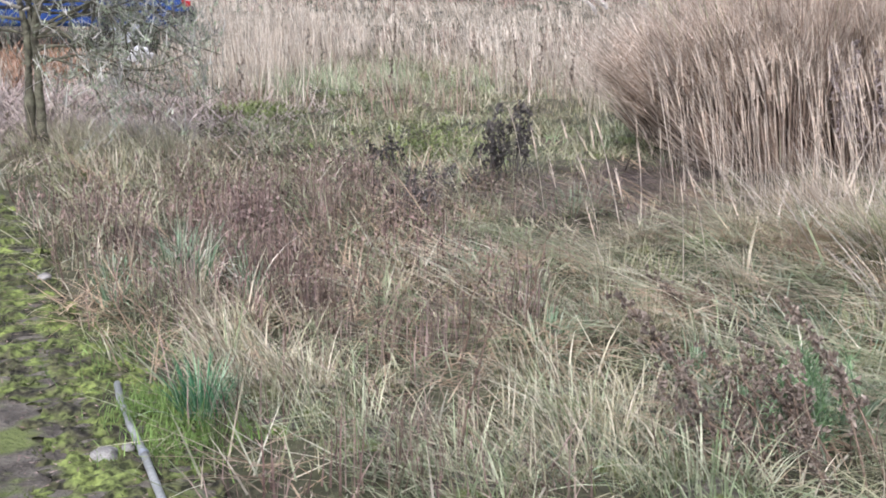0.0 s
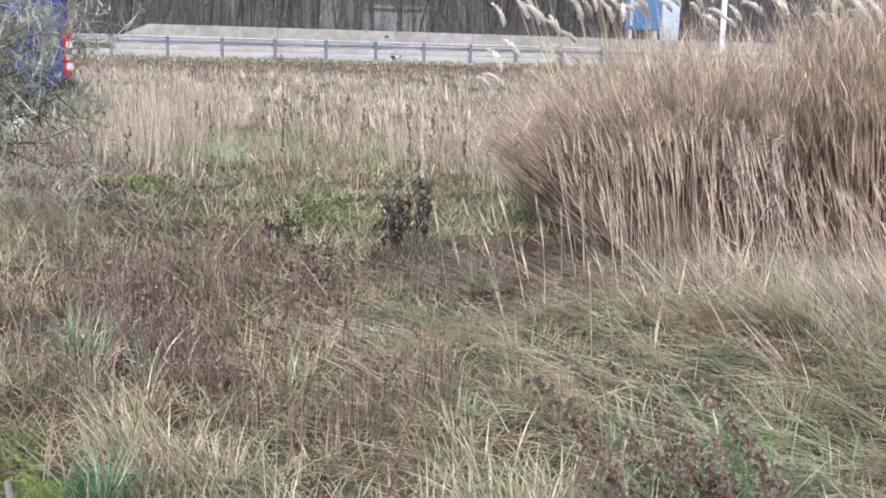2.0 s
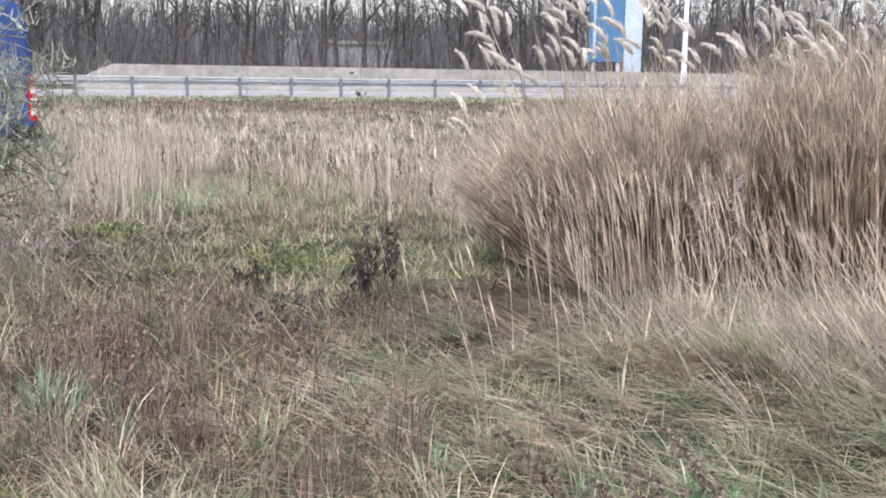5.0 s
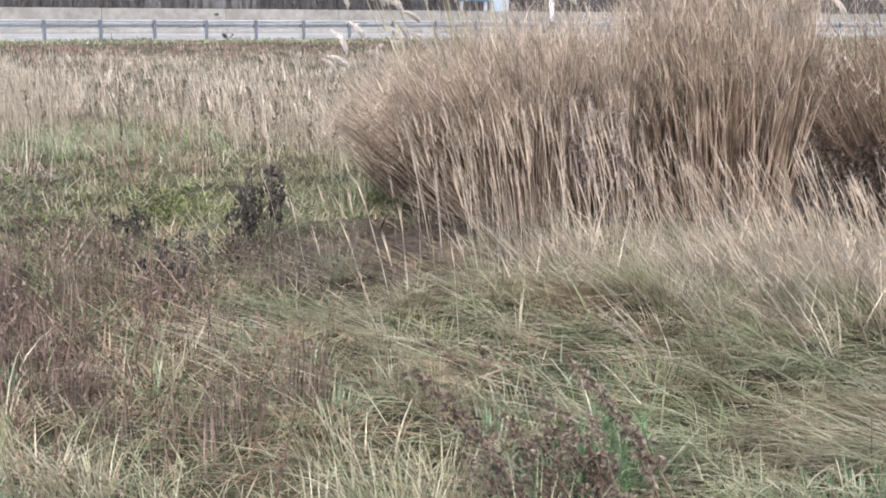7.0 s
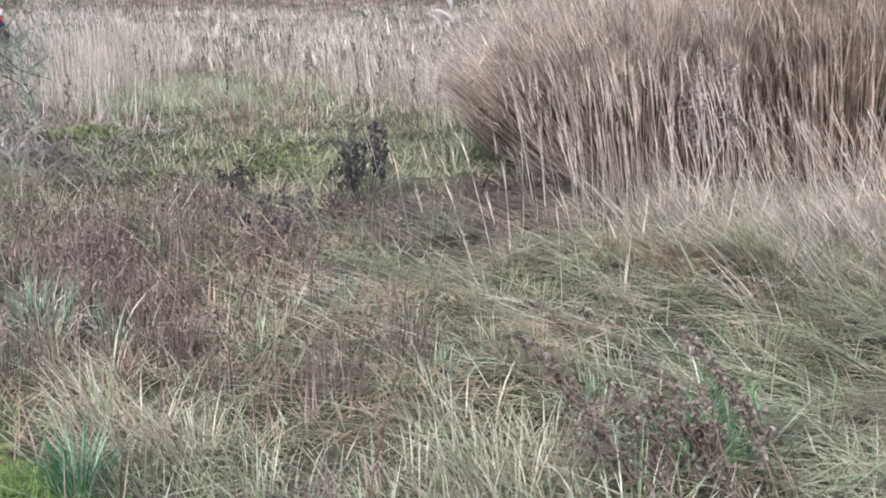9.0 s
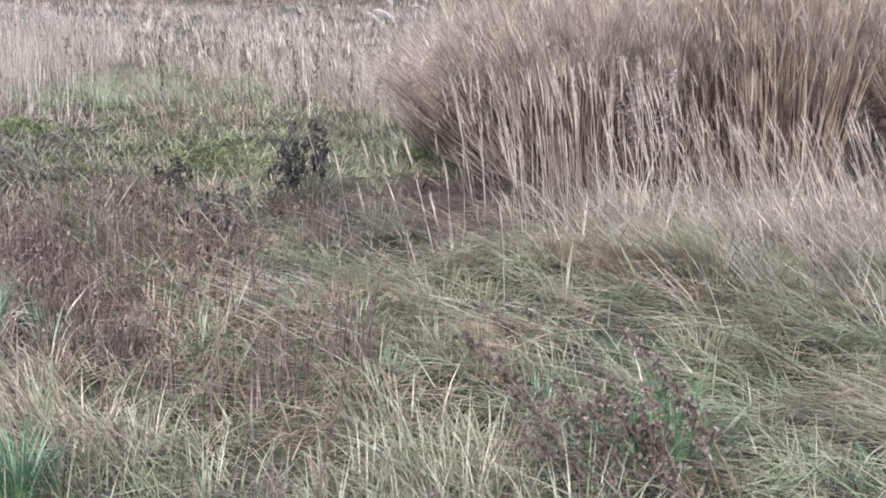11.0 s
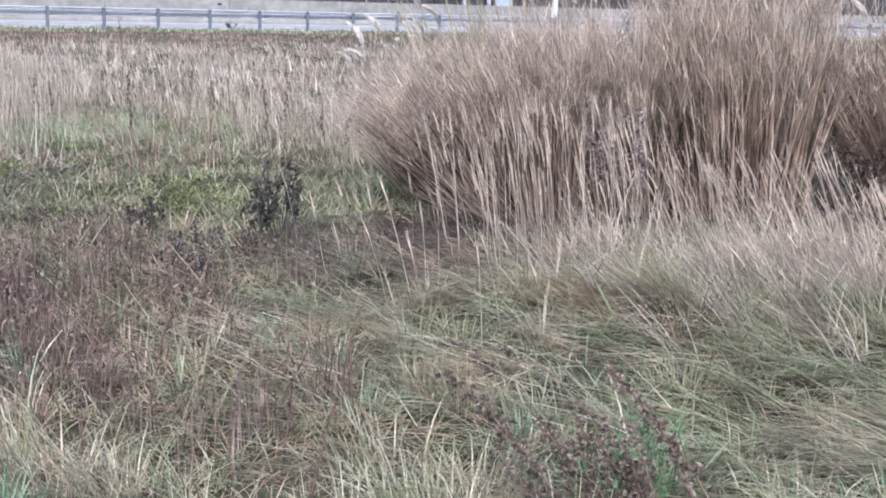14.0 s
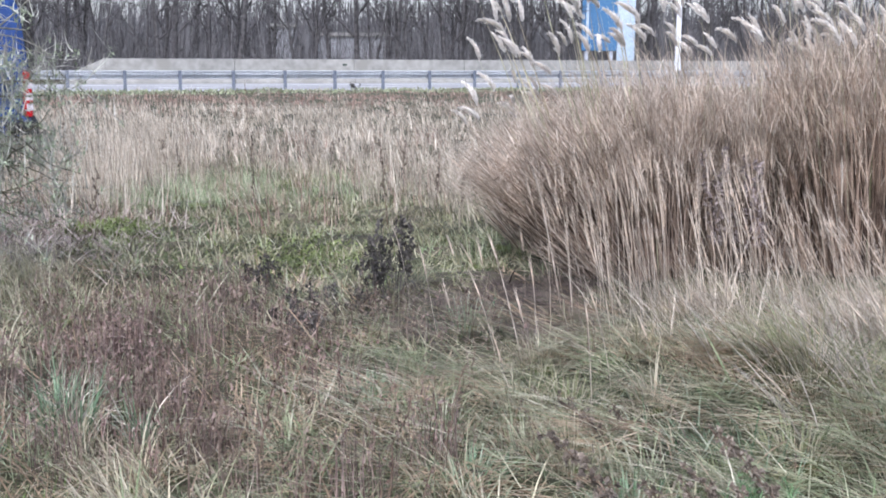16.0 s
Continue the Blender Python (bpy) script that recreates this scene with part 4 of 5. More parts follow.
x, y = scatter(900, -6.5, -1.4, 11.5, 20, lambda x, y: hump(x, y, -3.15, 14.9, 0.6, 2.2))
tufts(h, x, y, 10, 0.2, (0.6, 1.1), WIND, 1.2, (0.0, 0.22), (0, 0.3), (0.006, 0.013))
stuff("meadow_hay", h, M_MEADOW, "tall bleached hay-coloured meadow grass", "grass")

h = Heap()
x, y = scatter(9000, -24, 34, 24, 60, lambda x, y: (away(x, y) > -19) * (away(x, y) < -3.6) * np.clip((away(x, y) + 19) / 10, 0, 1) * np.clip(0.65 + 0.5 * ripple(x, y, 3.3, 1), 0.05, 1))
low = away(x, y) > -7
tufts(h, x[~low], y[~low], 7, 0.25, (0.1, 0.3), WIND, 1.0, (0, 0.5), (0, 0.5), (0.016, 0.04), seg=2)
tufts(h, x[low], y[low], 8, 0.25, (0.04, 0.13), WIND, 1.0, (0, 0.7), (0, 0.5), (0.02, 0.05), seg=2)
x, y = scatter(520, -4, 3, 10, 22, lambda x, y: np.clip(0.3 + ripple(x, y, 1.9, 14), 0, 0.8))
tufts(h, x, y, 8, 0.12, (0.2, 0.5), WIND, 1.6, (0, 0.4), (0, 0.3), (0.007, 0.014), seg=2)
stuff("rusty_meadow_grass", h, M_RUST, "rust-brown dead grass before the crash barrier", "grass")

h = Heap()
x, y = scatter(60000, -26, 38, 34, 64, lambda x, y: (np.abs(away(x, y) + 1.8) < 2.2))
h.grass(x, y, uni(0.05, 0.13, x), uni(0, 6.28, x), uni(0, 0.6, x), uni(0, 0.8, x), uni(0.04, 0.085, x), seg=1)
stuff("verge_grass", h, M_VERGE, "green mown grass verge under the crash barrier", "grass")


# ---- reed clumps ----
def plume_mesh(seed):
    rng = np.random.default_rng(seed)
    hp = Heap()
    t = np.linspace(0, 1, 9)
    bend = rng.uniform(0.4, 1.3)
    th = 0.1 + bend * t
    L = rng.uniform(0.19, 0.27)
    px = np.concatenate([[0], np.cumsum(np.sin(th[:-1]) * L / 8)])
    pz = np.concatenate([[0], np.cumsum(np.cos(th[:-1]) * L / 8)])
    n = 230
    u = rng.random(n)
    x, z, ax_ = np.interp(u, t, px), np.interp(u, t, pz), np.interp(u, t, th)
    a = rng.uniform(0, 6.28, n)
    rad = 0.016 * np.sin(np.clip(u * 0.85 + 0.12, 0, 1) * np.pi) * np.sqrt(rng.random(n))
    ln = 0.06 * (1.1 - 0.6 * u) * rng.uniform(0.7, 1.2, n)
    hp.add(*strips(x + rad * np.cos(a) * np.cos(ax_), rad * np.sin(a), z - rad * np.cos(a) * np.sin(ax_), ln, rng.normal(0, 0.4, n), ax_ + rng.normal(0, 0.28, n), rng.uniform(0.0, 0.6, n), rng.uniform(0.007, 0.013, n), seg=2, twist=3.1, taper=3))
    me = hp.mesh("plume")
    me.materials.append(M_PLUME)
    return me


PLUMES = [plume_mesh(40 + k) for k in range(7)]


def reed_clump(cx, cy, rx, ry, n_cane, n_leaf, n_plume, high, pull, fan, wide, label, seed, leaf_mat, cane_mat, plume_lo=0.98, low=0):
    """A clump whose canes lean together: pull is the lean of its middle along x, fan how far the rim opens."""
    rng = np.random.default_rng(seed)
    t = thing("reed_clump", label, "reeds", (cx, cy, float(ground_z(cx, cy))), group="reed clumps in the meadow")

    def spread(n, grow_=1.0):
        a, q = rng.uniform(0, 6.2832, n), np.sqrt(rng.random(n))
        return q * rx * np.cos(a) * grow_, q * ry * np.sin(a) * grow_

    def flow(x, y, stray, much=1.0):
        """Lean and bearing of what grows at x, y: neighbours lean alike, in sheaves."""
        n = len(x)
        u = pull + fan * x / rx + 0.07 * ripple(x + cx, y + cy, 0.30, seed) + rng.normal(0, stray, n)
        v = 0.5 * fan * y / ry + 0.07 * ripple(x + cx, y + cy, 0.27, seed + 9.0) + rng.normal(0, stray, n)
        return np.hypot(u, v) * much, np.arctan2(v, u)

    # canes
    x, y = spread(n_cane)
    lean, az = flow(x, y, 0.045)
    curl = rng.normal(0.10, 0.07, n_cane) + 0.12 * lean
    ln = high * (0.62 + 0.40 * rng.random(n_cane)) * (1 - 0.36 * np.clip(lean, 0, 1.2))
    hp = Heap()
    hp.add(*strips(x, y, np.full(n_cane, -0.02), ln, az, lean, curl, rng.uniform(*wide, n_cane), seg=5, twist=3.1, taper=3.0))
    tagged(part("cane", hp.mesh("cane"), cane_mat, t), kind="stuff")

    # leaves that leave the canes and droop
    k, u = rng.integers(0, n_cane, n_leaf), 0.30 + 0.70 * rng.random(n_leaf) ** 0.5
    th = lean[k] + curl[k] * u / 2
    lx, ly, lz = x[k] + u * ln[k] * np.sin(th) * np.cos(az[k]), y[k] + u * ln[k] * np.sin(th) * np.sin(az[k]), u * ln[k] * np.cos(th)
    hp = Heap()
    hp.add(*strips(lx, ly, lz, rng.uniform(0.16, 0.46, n_leaf), np.where(rng.random(n_leaf) < 0.6, WIND + rng.normal(0, 0.5, n_leaf), az[k] + rng.normal(0, 1.0, n_leaf)), th + rng.uniform(-0.05, 0.28, n_leaf), rng.uniform(0.1, 0.9, n_leaf), rng.uniform(0.004, 0.009, n_leaf), seg=3, twist=3.1, taper=1.8))
    tagged(part("foliage", hp.mesh("foliage"), leaf_mat, t), kind="stuff")

    # pale leaf ends round the top
    n_end = int(n_leaf * 1.35)
    k, u = rng.integers(0, n_cane, n_end), 0.56 + 0.50 * rng.random(n_end) ** 0.7
    th = lean[k] + curl[k] * u / 2
    lx, ly, lz = x[k] + u * ln[k] * np.sin(th) * np.cos(az[k]), y[k] + u * ln[k] * np.sin(th) * np.sin(az[k]), u * ln[k] * np.cos(th)
    hp = Heap()
    hp.add(*strips(lx + rng.normal(0, 0.03, n_end), ly + rng.normal(0, 0.03, n_end), lz, rng.uniform(0.07, 0.24, n_end), rng.uniform(0, 6.28, n_end), th + rng.uniform(-0.1, 0.35, n_end), rng.normal(0.3, 0.6, n_end), rng.uniform(0.003, 0.0065, n_end), seg=2, twist=3.1, taper=1.6))
    tagged(part("leaf_haze", hp.mesh("leaf_haze"), M_FUZZ, t), kind="stuff")

    # old sheaths inside the foot, their dark colour standing in for shade there
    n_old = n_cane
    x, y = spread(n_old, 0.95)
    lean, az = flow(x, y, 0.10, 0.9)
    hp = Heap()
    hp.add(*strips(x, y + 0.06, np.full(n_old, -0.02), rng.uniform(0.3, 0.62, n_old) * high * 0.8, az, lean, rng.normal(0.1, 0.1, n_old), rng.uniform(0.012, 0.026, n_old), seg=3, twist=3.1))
    tagged(part("shade_dark_sheath", hp.mesh("shade_dark_sheath"), M_SKIRT, t), kind="stuff")

    # low leaves arching out of the clump's side
    if low:
        x, y = spread(low)
        hp = Heap()
        tilt = rng.uniform(0.55, 1.3, low)
        hp.add(*strips(x * 0.6 - 0.45 * rx, y - 0.25 * ry, np.full(low, 0.0), rng.uniform(0.5, 0.95, low) * (1.15 - 0.35 * tilt), WIND + rng.normal(0.2, 0.42, low), tilt, rng.uniform(-0.15, 0.4, low), rng.uniform(0.007, 0.013, low), seg=5, twist=3.1, taper=2.4))
        tagged(part("low_leaves", hp.mesh("low_leaves"), leaf_mat, t), kind="stuff")

    # flower stalks and plumes
    x, y = spread(n_plume)
    lean, az = flow(x, y, 0.05, 0.42)
    ln = high * (plume_lo - 0.14 + 0.36 * rng.random(n_plume))
    v, f = strips(x, y, np.full(n_plume, 0.0), ln, az, lean, rng.uniform(0.0, 0.22, n_plume), np.full(n_plume, 0.009), seg=5, twist=3.1, taper=8)
    hp = Heap()
    hp.add(v, f)
    tagged(part("flower_stalk", hp.mesh("flower_stalk"), M_STRAW, t), kind="stuff")
    tip = v.reshape(n_plume, 6, 2, 3)[:, -1].mean(1)
    for k in range(n_plume):
        p = part("plume", PLUMES[rng.integers(len(PLUMES))], None, t)
        sc = rng.uniform(0.6, 1.0)
        p.matrix_basis = Matrix.Translation(tip[k]) @ pose(0, 0, 0, 0, 0, math.degrees(math.pi + rng.normal(0, 0.5))) @ pose(0, 0, 0, 0, rng.uniform(-8, 30), 0) @ Matrix.Diagonal((sc, sc, sc, 1))
    return t


reed_clump(1.85, 8.75, 0.50, 0.42, 1250, 4600, 48, 1.52, -0.315, 0.40, (0.008, 0.015), "broad fan-shaped clump of tan reeds with arching leaves", 1, M_REED, M_CANE, 1.17, 330)
reed_clump(2.75, 9.15, 0.46, 0.45, 650, 2600, 26, 1.55, -0.10, 0.26, (0.007, 0.013), "tan feathery reed clump standing behind another", 4, M_REED, M_CANE, 1.12)
reed_clump(3.74, 8.95, 0.56, 0.46, 1000, 3600, 74, 1.84, -0.04, 0.13, (0.009, 0.015), "dense upright clump of brown reeds with pale plumes", 2, M_REED, M_STEM, 1.02)
reed_clump(5.35, 8.8, 0.5, 0.5, 1300, 1500, 46, 1.72, -0.22, 0.36, (0.009, 0.016), "tall rusty-brown reed clump with pale plumes", 3, M_STEM, M_STEM, 1.04)
reed_clump(1.32, 9.5, 0.22, 0.22, 220, 260, 14, 1.2, -0.35, 0.4, (0.006, 0.010), "thin tan reed tuft with low arching plumes", 6, M_REED, M_REED, 1.0)

# feathery fringe grass leaning before the reeds, with upright spikes above it
front = lambda x: np.interp(x, [0.9, 1.3, 2.0, 2.6, 3.2, 4.2, 5.2], [7.95, 7.85, 7.6, 7.3, 7.1, 7.0, 6.9])
h = Heap()
x, y = scatter(1800, 0.9, 5.2, 4.4, 7.9, lambda x, y: np.clip(1.25 * np.exp(-((y - front(x) + 0.62) / 0.5) ** 2) * np.clip((x - 1.35) / 0.5, 0, 1) + 0.35 * hump(x, y, 3.3, 5.6, 0.8, 0.9), 0, 1))
tufts(h, x, y, 8, 0.08, (0.22, 0.55), WIND + 0.1, 0.16, (0.25, 0.75), (0.05, 0.6), (0.006, 0.013), seg=4, own=0.25)
stuff("fringe_grass", h, M_FRINGE, "pale feathery grass leaning before the reeds", "grass")


def spikes(heap, x, y, high, az, lean, curl, head, wide, hairs=12):
    """Upright grass stems, each with a narrow feathered flower spike."""
    n = len(x)
    z = ground_z(x, y) - 0.01
    v, q = strips(x, y, z, high, az, lean, curl, np.full(n, 0.0062), seg=5, taper=6)
    heap.add(v, q)
    tip = v.reshape(n, 6, 2, 3).mean(2)[:, -1]
    th = lean + curl
    d = np.stack([np.sin(th) * np.cos(az), np.sin(th) * np.sin(az), np.cos(th)], -1)
    foot = tip - d * (head * 0.55)[:, None]
    for _ in range(4):
        heap.grass(foot[:, 0], foot[:, 1], head * RNG.uniform(0.85, 1.05, n), az + RNG.normal(0, 0.05, n), th + RNG.normal(0, 0.02, n), 0.12, wide * RNG.uniform(0.4, 0.7, n), z=foot[:, 2], seg=4, twist=3.1, taper=1.7)
    k = np.repeat(np.arange(n), hairs)
    u = RNG.random(len(k))
    p = foot[k] + d[k] * (head[k] * u * 0.9)[:, None]
    heap.grass(p[:, 0], p[:, 1], RNG.uniform(0.02, 0.04, len(k)), RNG.uniform(0, 6.28, len(k)), th[k] * 0.6 + RNG.uniform(0.1, 0.4, len(k)), 0.1, wide[k] * 0.35 * (1.1 - 0.5 * u), z=p[:, 2], seg=1, twist=3.1, taper=3)


h = Heap()
x = np.concatenate([RNG.uniform(1.15, 2.45, 170), RNG.uniform(2.3, 4.6, 250)])
y = front(x) + RNG.normal(0, 0.22, len(x)) - np.where(RNG.random(len(x)) < 0.35, RNG.uniform(0, 0.9, len(x)), 0)
steep = np.clip((x - 2.25) / 0.7, 0, 1)
spikes(h, x, y, RNG.uniform(0.45, 0.98, len(x)) * (1 - 0.26 * steep), WIND + RNG.normal(0.05, 0.2, len(x)), np.clip(0.10 + 0.28 * steep + RNG.normal(0, 0.09, len(x)), 0, 1), RNG.uniform(0.0, 0.16, len(x)), RNG.uniform(0.14, 0.28, len(x)), RNG.uniform(0.009, 0.014, len(x)))
x = RNG.uniform(2.2, 4.4, 170)
y = RNG.uniform(5.1, 6.9, 170)
spikes(h, x, y, uni(0.4, 0.72, x), WIND + RNG.normal(0.0, 0.25, len(x)), np.clip(RNG.normal(0.5, 0.14, len(x)), 0.1, 1), uni(0.0, 0.3, x), uni(0.10, 0.2, x), uni(0.008, 0.013, x), 8)
LOOSE = np.array([(0.72, 5.95, 0.66), (1.02, 6.1, 0.60), (1.28, 6.5, 0.66), (0.85, 6.4, 0.5), (0.66, 6.9, 0.5), (0.5, 7.1, 0.52), (0.42, 6.2, 0.45), (0.95, 5.3, 0.5), (0.6, 5.2, 0.42), (1.4, 5.7, 0.6), (0.2, 7.3, 0.6), (1.25, 5.1, 0.5), (0.75, 5.7, 0.45), (1.0, 6.9, 0.5), (1.55, 6.6, 0.65), (0.62, 6.2, 0.5), (0.9, 7.3, 0.5), (1.2, 7.3, 0.55), (1.1, 5.6, 0.5), (0.7, 7.4, 0.45), (1.4, 6.2, 0.6), (0.32, 6.6, 0.5)])
stuff("feather_grass", h, M_FUZZ, "upright pale grass stems with narrow feathery spikes", "grass")
for px_, py_, hi in LOOSE:
    h = Heap()
    x, y = np.array([px_]), np.array([py_])
    spikes(h, x, y, np.array([hi]), WIND + RNG.normal(-0.1, 0.25, 1), np.abs(RNG.normal(0.15, 0.10, 1)), RNG.uniform(0.0, 0.22, 1), RNG.uniform(0.12, 0.2, 1), RNG.uniform(0.010, 0.015, 1), 14)
    foot = np.array([px_, py_, float(ground_z(px_, py_))])
    h.v = [v - foot for v in h.v]
    ob = part("grass_spike", h.mesh("grass_spike"), M_FUZZ)
    ob.location = foot
    tagged(ob, "single pale grass stem with a feathery spike", "grass", "loose grass spikes")


# ---- the dark dead bush ----
def dark_bush(cx, cy, wide, high, n, seed, name="dead_bush", label="dark brown dead weed bush with crumpled seed heads", mat=None, foot=0.25, crumb=1.0):
    """Stems rise from one foot, open and close again; crumpled heads hang on their upper part."""
    rng = np.random.default_rng(seed)
    t = thing(name, label, "shrub", (cx, cy, float(ground_z(cx, cy))))
    st, lf = Heap(), Heap()
    for _ in range(n):
        a, q = rng.uniform(0, 6.28), math.sqrt(rng.random())
        hh = high * (1.0 - 0.35 * q ** 2) * rng.uniform(0.86, 1.04)
        bow = q * wide * 0.5
        u = np.linspace(0, 1, 7)
        out = bow * np.sin(np.clip(u * 1.25, 0, 1.25) * np.pi / 2) + 0.03 * q
        p = np.stack([np.cos(a) * out, np.sin(a) * out * 0.8, -0.02 + hh * u], -1) + np.cumsum(rng.normal(0, 0.007, (7, 3)), 0)
        st.tube(p, np.linspace(0.0045, 0.0018, 7), 4)
        for _ in range(15):
            w = foot + (1.0 - foot) * rng.random() ** 0.8
            c = np.array([np.interp(w, u, p[:, i]) for i in range(3)])
            e = c + rng.normal(0, 0.022, 3) * crumb
            st.tube([c, (c + e) / 2 + rng.normal(0, 0.004, 3), e], [0.002, 0.0015, 0.001], 3)
            m_ = 4
            lf.add(*strips(np.full(m_, e[0]), np.full(m_, e[1]), np.full(m_, e[2]), rng.uniform(0.018, 0.045, m_) * crumb, rng.uniform(0, 6.28, m_), rng.uniform(0.2, 2.6, m_), rng.uniform(-1.4, 1.4, m_), rng.uniform(0.014, 0.030, m_) * crumb, seg=2, twist=3.1, taper=4))
    tagged(part("stem_work", st.mesh("stem_work"), M_DARK, t), kind="stuff")
    tagged(part("seed_head_mass", lf.mesh("seed_head_mass"), mat or M_DARK, t), kind="stuff")
    return t


dark_bush(0.10, 7.72, 0.25, 0.62, 11, 1, foot=0.42, crumb=0.9)
dark_bush(-0.02, 7.68, 0.2, 0.46, 5, 12, label="slim dark side shoot of dead weed beside the bush", foot=0.4)
# low weeds whose dark colour stands in for the shadow patch by the bush
LOW = "low dead weeds coloured dark as a shadow patch"
for cx, cy, wide, high, n_, seed, mat in ((-0.08, 7.45, 0.5, 0.17, 12, 2, M_WEED), (-0.36, 7.5, 0.6, 0.17, 14, 5, M_DARK), (-0.62, 7.3, 0.5, 0.15, 10, 6, M_DARK), (-0.52, 6.75, 0.42, 0.20, 11, 4, M_DARK), (0.2, 7.3, 0.5, 0.13, 8, 9, M_WEED)):
    dark_bush(cx, cy, wide, high, n_, seed, label=LOW, mat=mat, foot=0.1, crumb=0.7)
dark_bush(-0.79, 7.95, 0.2, 0.30, 8, 3, label="small dark tuft of dead weed stems", foot=0.3, crumb=0.8)
for cx, cy, seed in ((4.35, 8.35, 31), (4.6, 8.1, 32)):
    dark_bush(cx, cy, 0.6, 0.72, 20, seed, label="dark reddish twiggy dead weed between reed clumps", mat=M_SKIRT, foot=0.15)
dark_bush(*rail_place(0.75, -0.25, 0)[:2], 0.5, 0.28, 7, 8, label="small dark weed at the foot of the crash barrier")


# ---- dead weed stalks with crumbling flower heads ----
def weed_stalk(base, tip, seed, heads=26, size=0.022, mat=None, label="dry dark-brown weed stalk with seed clusters"):
    rng = np.random.default_rng(seed)
    base, tip = np.array(base, float), np.array(tip, float)
    t = thing("weed_stalk", label, "dead weed", tuple(base), group="dead weed stalks")
    L = np.linalg.norm(tip - base)
    u = np.linspace(0, 1, 8)
    pts = (tip - base)[None] * u[:, None] + np.array([0, 0, 0.1 * L])[None] * np.sin(u * np.pi)[:, None] + rng.normal(0, 0.006, (8, 3))
    pts[0] = (0, 0, -0.02)
    st, lf = Heap(), Heap()
    st.tube(pts, np.linspace(0.005, 0.002, 8) * (1 if L < 2 else 2), 5)
    for j in range(heads):
        k = 0.28 + 0.72 * (j + rng.uniform(0.1, 0.9)) / heads
        q = np.array([np.interp(k, u, pts[:, i]) for i in range(3)])
        e = q + rng.normal(0, 1, 3) * size * 0.55
        st.tube([q, (q + e) / 2 + [0, 0, 0.004], e], [0.002, 0.0015, 0.001], 3)
        m_ = 8
        lf.add(*strips(np.full(m_, e[0]), np.full(m_, e[1]), np.full(m_, e[2]), rng.uniform(0.5, 1.2, m_) * size * (1.15 - 0.5 * k), rng.uniform(0, 6.28, m_), rng.uniform(0.1, 2.6, m_), rng.uniform(-1.0, 1.0, m_), rng.uniform(0.4, 0.8, m_) * size, seg=2, twist=3.1, taper=4))
    part("stem", st.mesh("stem"), M_WEED_STEM, t)
    tagged(part("seed_mass", lf.mesh("seed_mass"), mat or M_DARK, t), kind="stuff")
    return t


def gz(x, y, z=0.0):
    return (x, y, float(ground_z(x, y)) + z)


wk = np.random.default_rng(77)
LEANING = ((0.84, 3.22, 0.53, 3.84, 0.40), (1.32, 3.18, 1.09, 3.96, 0.40), (0.94, 3.2, 0.79, 3.60, 0.32), (1.02, 3.2, 0.91, 3.62, 0.32), (1.10, 3.15, 1.06, 3.55, 0.32), (1.24, 3.15, 1.20, 3.85, 0.30),
           (0.86, 3.1, 0.62, 3.50, 0.36), (1.16, 3.15, 0.96, 3.80, 0.34), (0.8, 3.1, 0.62, 3.35, 0.28))
for k, (bx, by, tx, ty, tz) in enumerate(LEANING):
    weed_stalk(gz(bx, by), gz(tx, ty, tz), 100 + k, 52 if k < 2 else 36, 0.026 if k < 2 else 0.022, M_WEED, "leaning dry brown weed stalk with chunky seed clusters")
for k in range(20):
    bx, by = wk.uniform(0.86, 1.18), wk.uniform(2.98, 3.5)
    weed_stalk(gz(bx, by), gz(bx - wk.uniform(0.05, 0.2), by + wk.uniform(0.1, 0.45), wk.uniform(0.14, 0.28)), 140 + k, 22, 0.017, M_WEED)
for k, (bx, by, hh) in enumerate(((-1.92, 18.5, 1.25), (-3.9, 13.0, 0.9), (-3.5, 12.2, 0.9), (-3.2, 12.6, 1.15), (1.0, 11.9, 0.62), (0.8, 11.6, 0.5), (1.25, 12.1, 0.55), (0.6, 12.0, 0.48), (1.15, 11.4, 0.5), (0.1, 11.2, 0.85),
                                  (-2.4, 14.0, 0.62), (-2.2, 13.6, 0.55), (-1.6, 15.2, 0.6), (-1.3, 12.6, 0.45), (-0.6, 15.5, 0.5), (-4.3, 12.8, 0.8), (-2.9, 15.0, 0.6), (0.3, 13.4, 0.6), (-0.9, 17.0, 0.6), (-2.7, 11.6, 0.5))):
    weed_stalk(gz(bx, by), gz(bx + wk.uniform(-0.1, 0.05), by + wk.uniform(-0.05, 0.05), hh), 200 + k, 17, 0.026, M_WEED, label="upright dry brown weed stalk with dark seed heads")
for k, (bx, by, hh) in enumerate(((0.02, 3.3, 0.52), (-0.02, 3.9, 0.45), (0.2, 4.4, 0.42), (-0.5, 4.6, 0.4))):
    weed_stalk(gz(bx, by), gz(bx + 0.1, by + 0.05, hh), 300 + k, 14, 0.012, M_BROWN, "thin red-brown branching weed stem")
for k in range(7):
    bx, by = 2.62 + wk.normal(0, 0.13), 8.25 + wk.normal(0, 0.1)
    weed_stalk(gz(bx, by), gz(bx - wk.uniform(0, 0.15), by + wk.uniform(-0.1, 0.1), wk.uniform(0.6, 1.05)), 400 + k, 46, 0.03, M_MAUVE, "feathery mauve-grey dead weed between reeds")

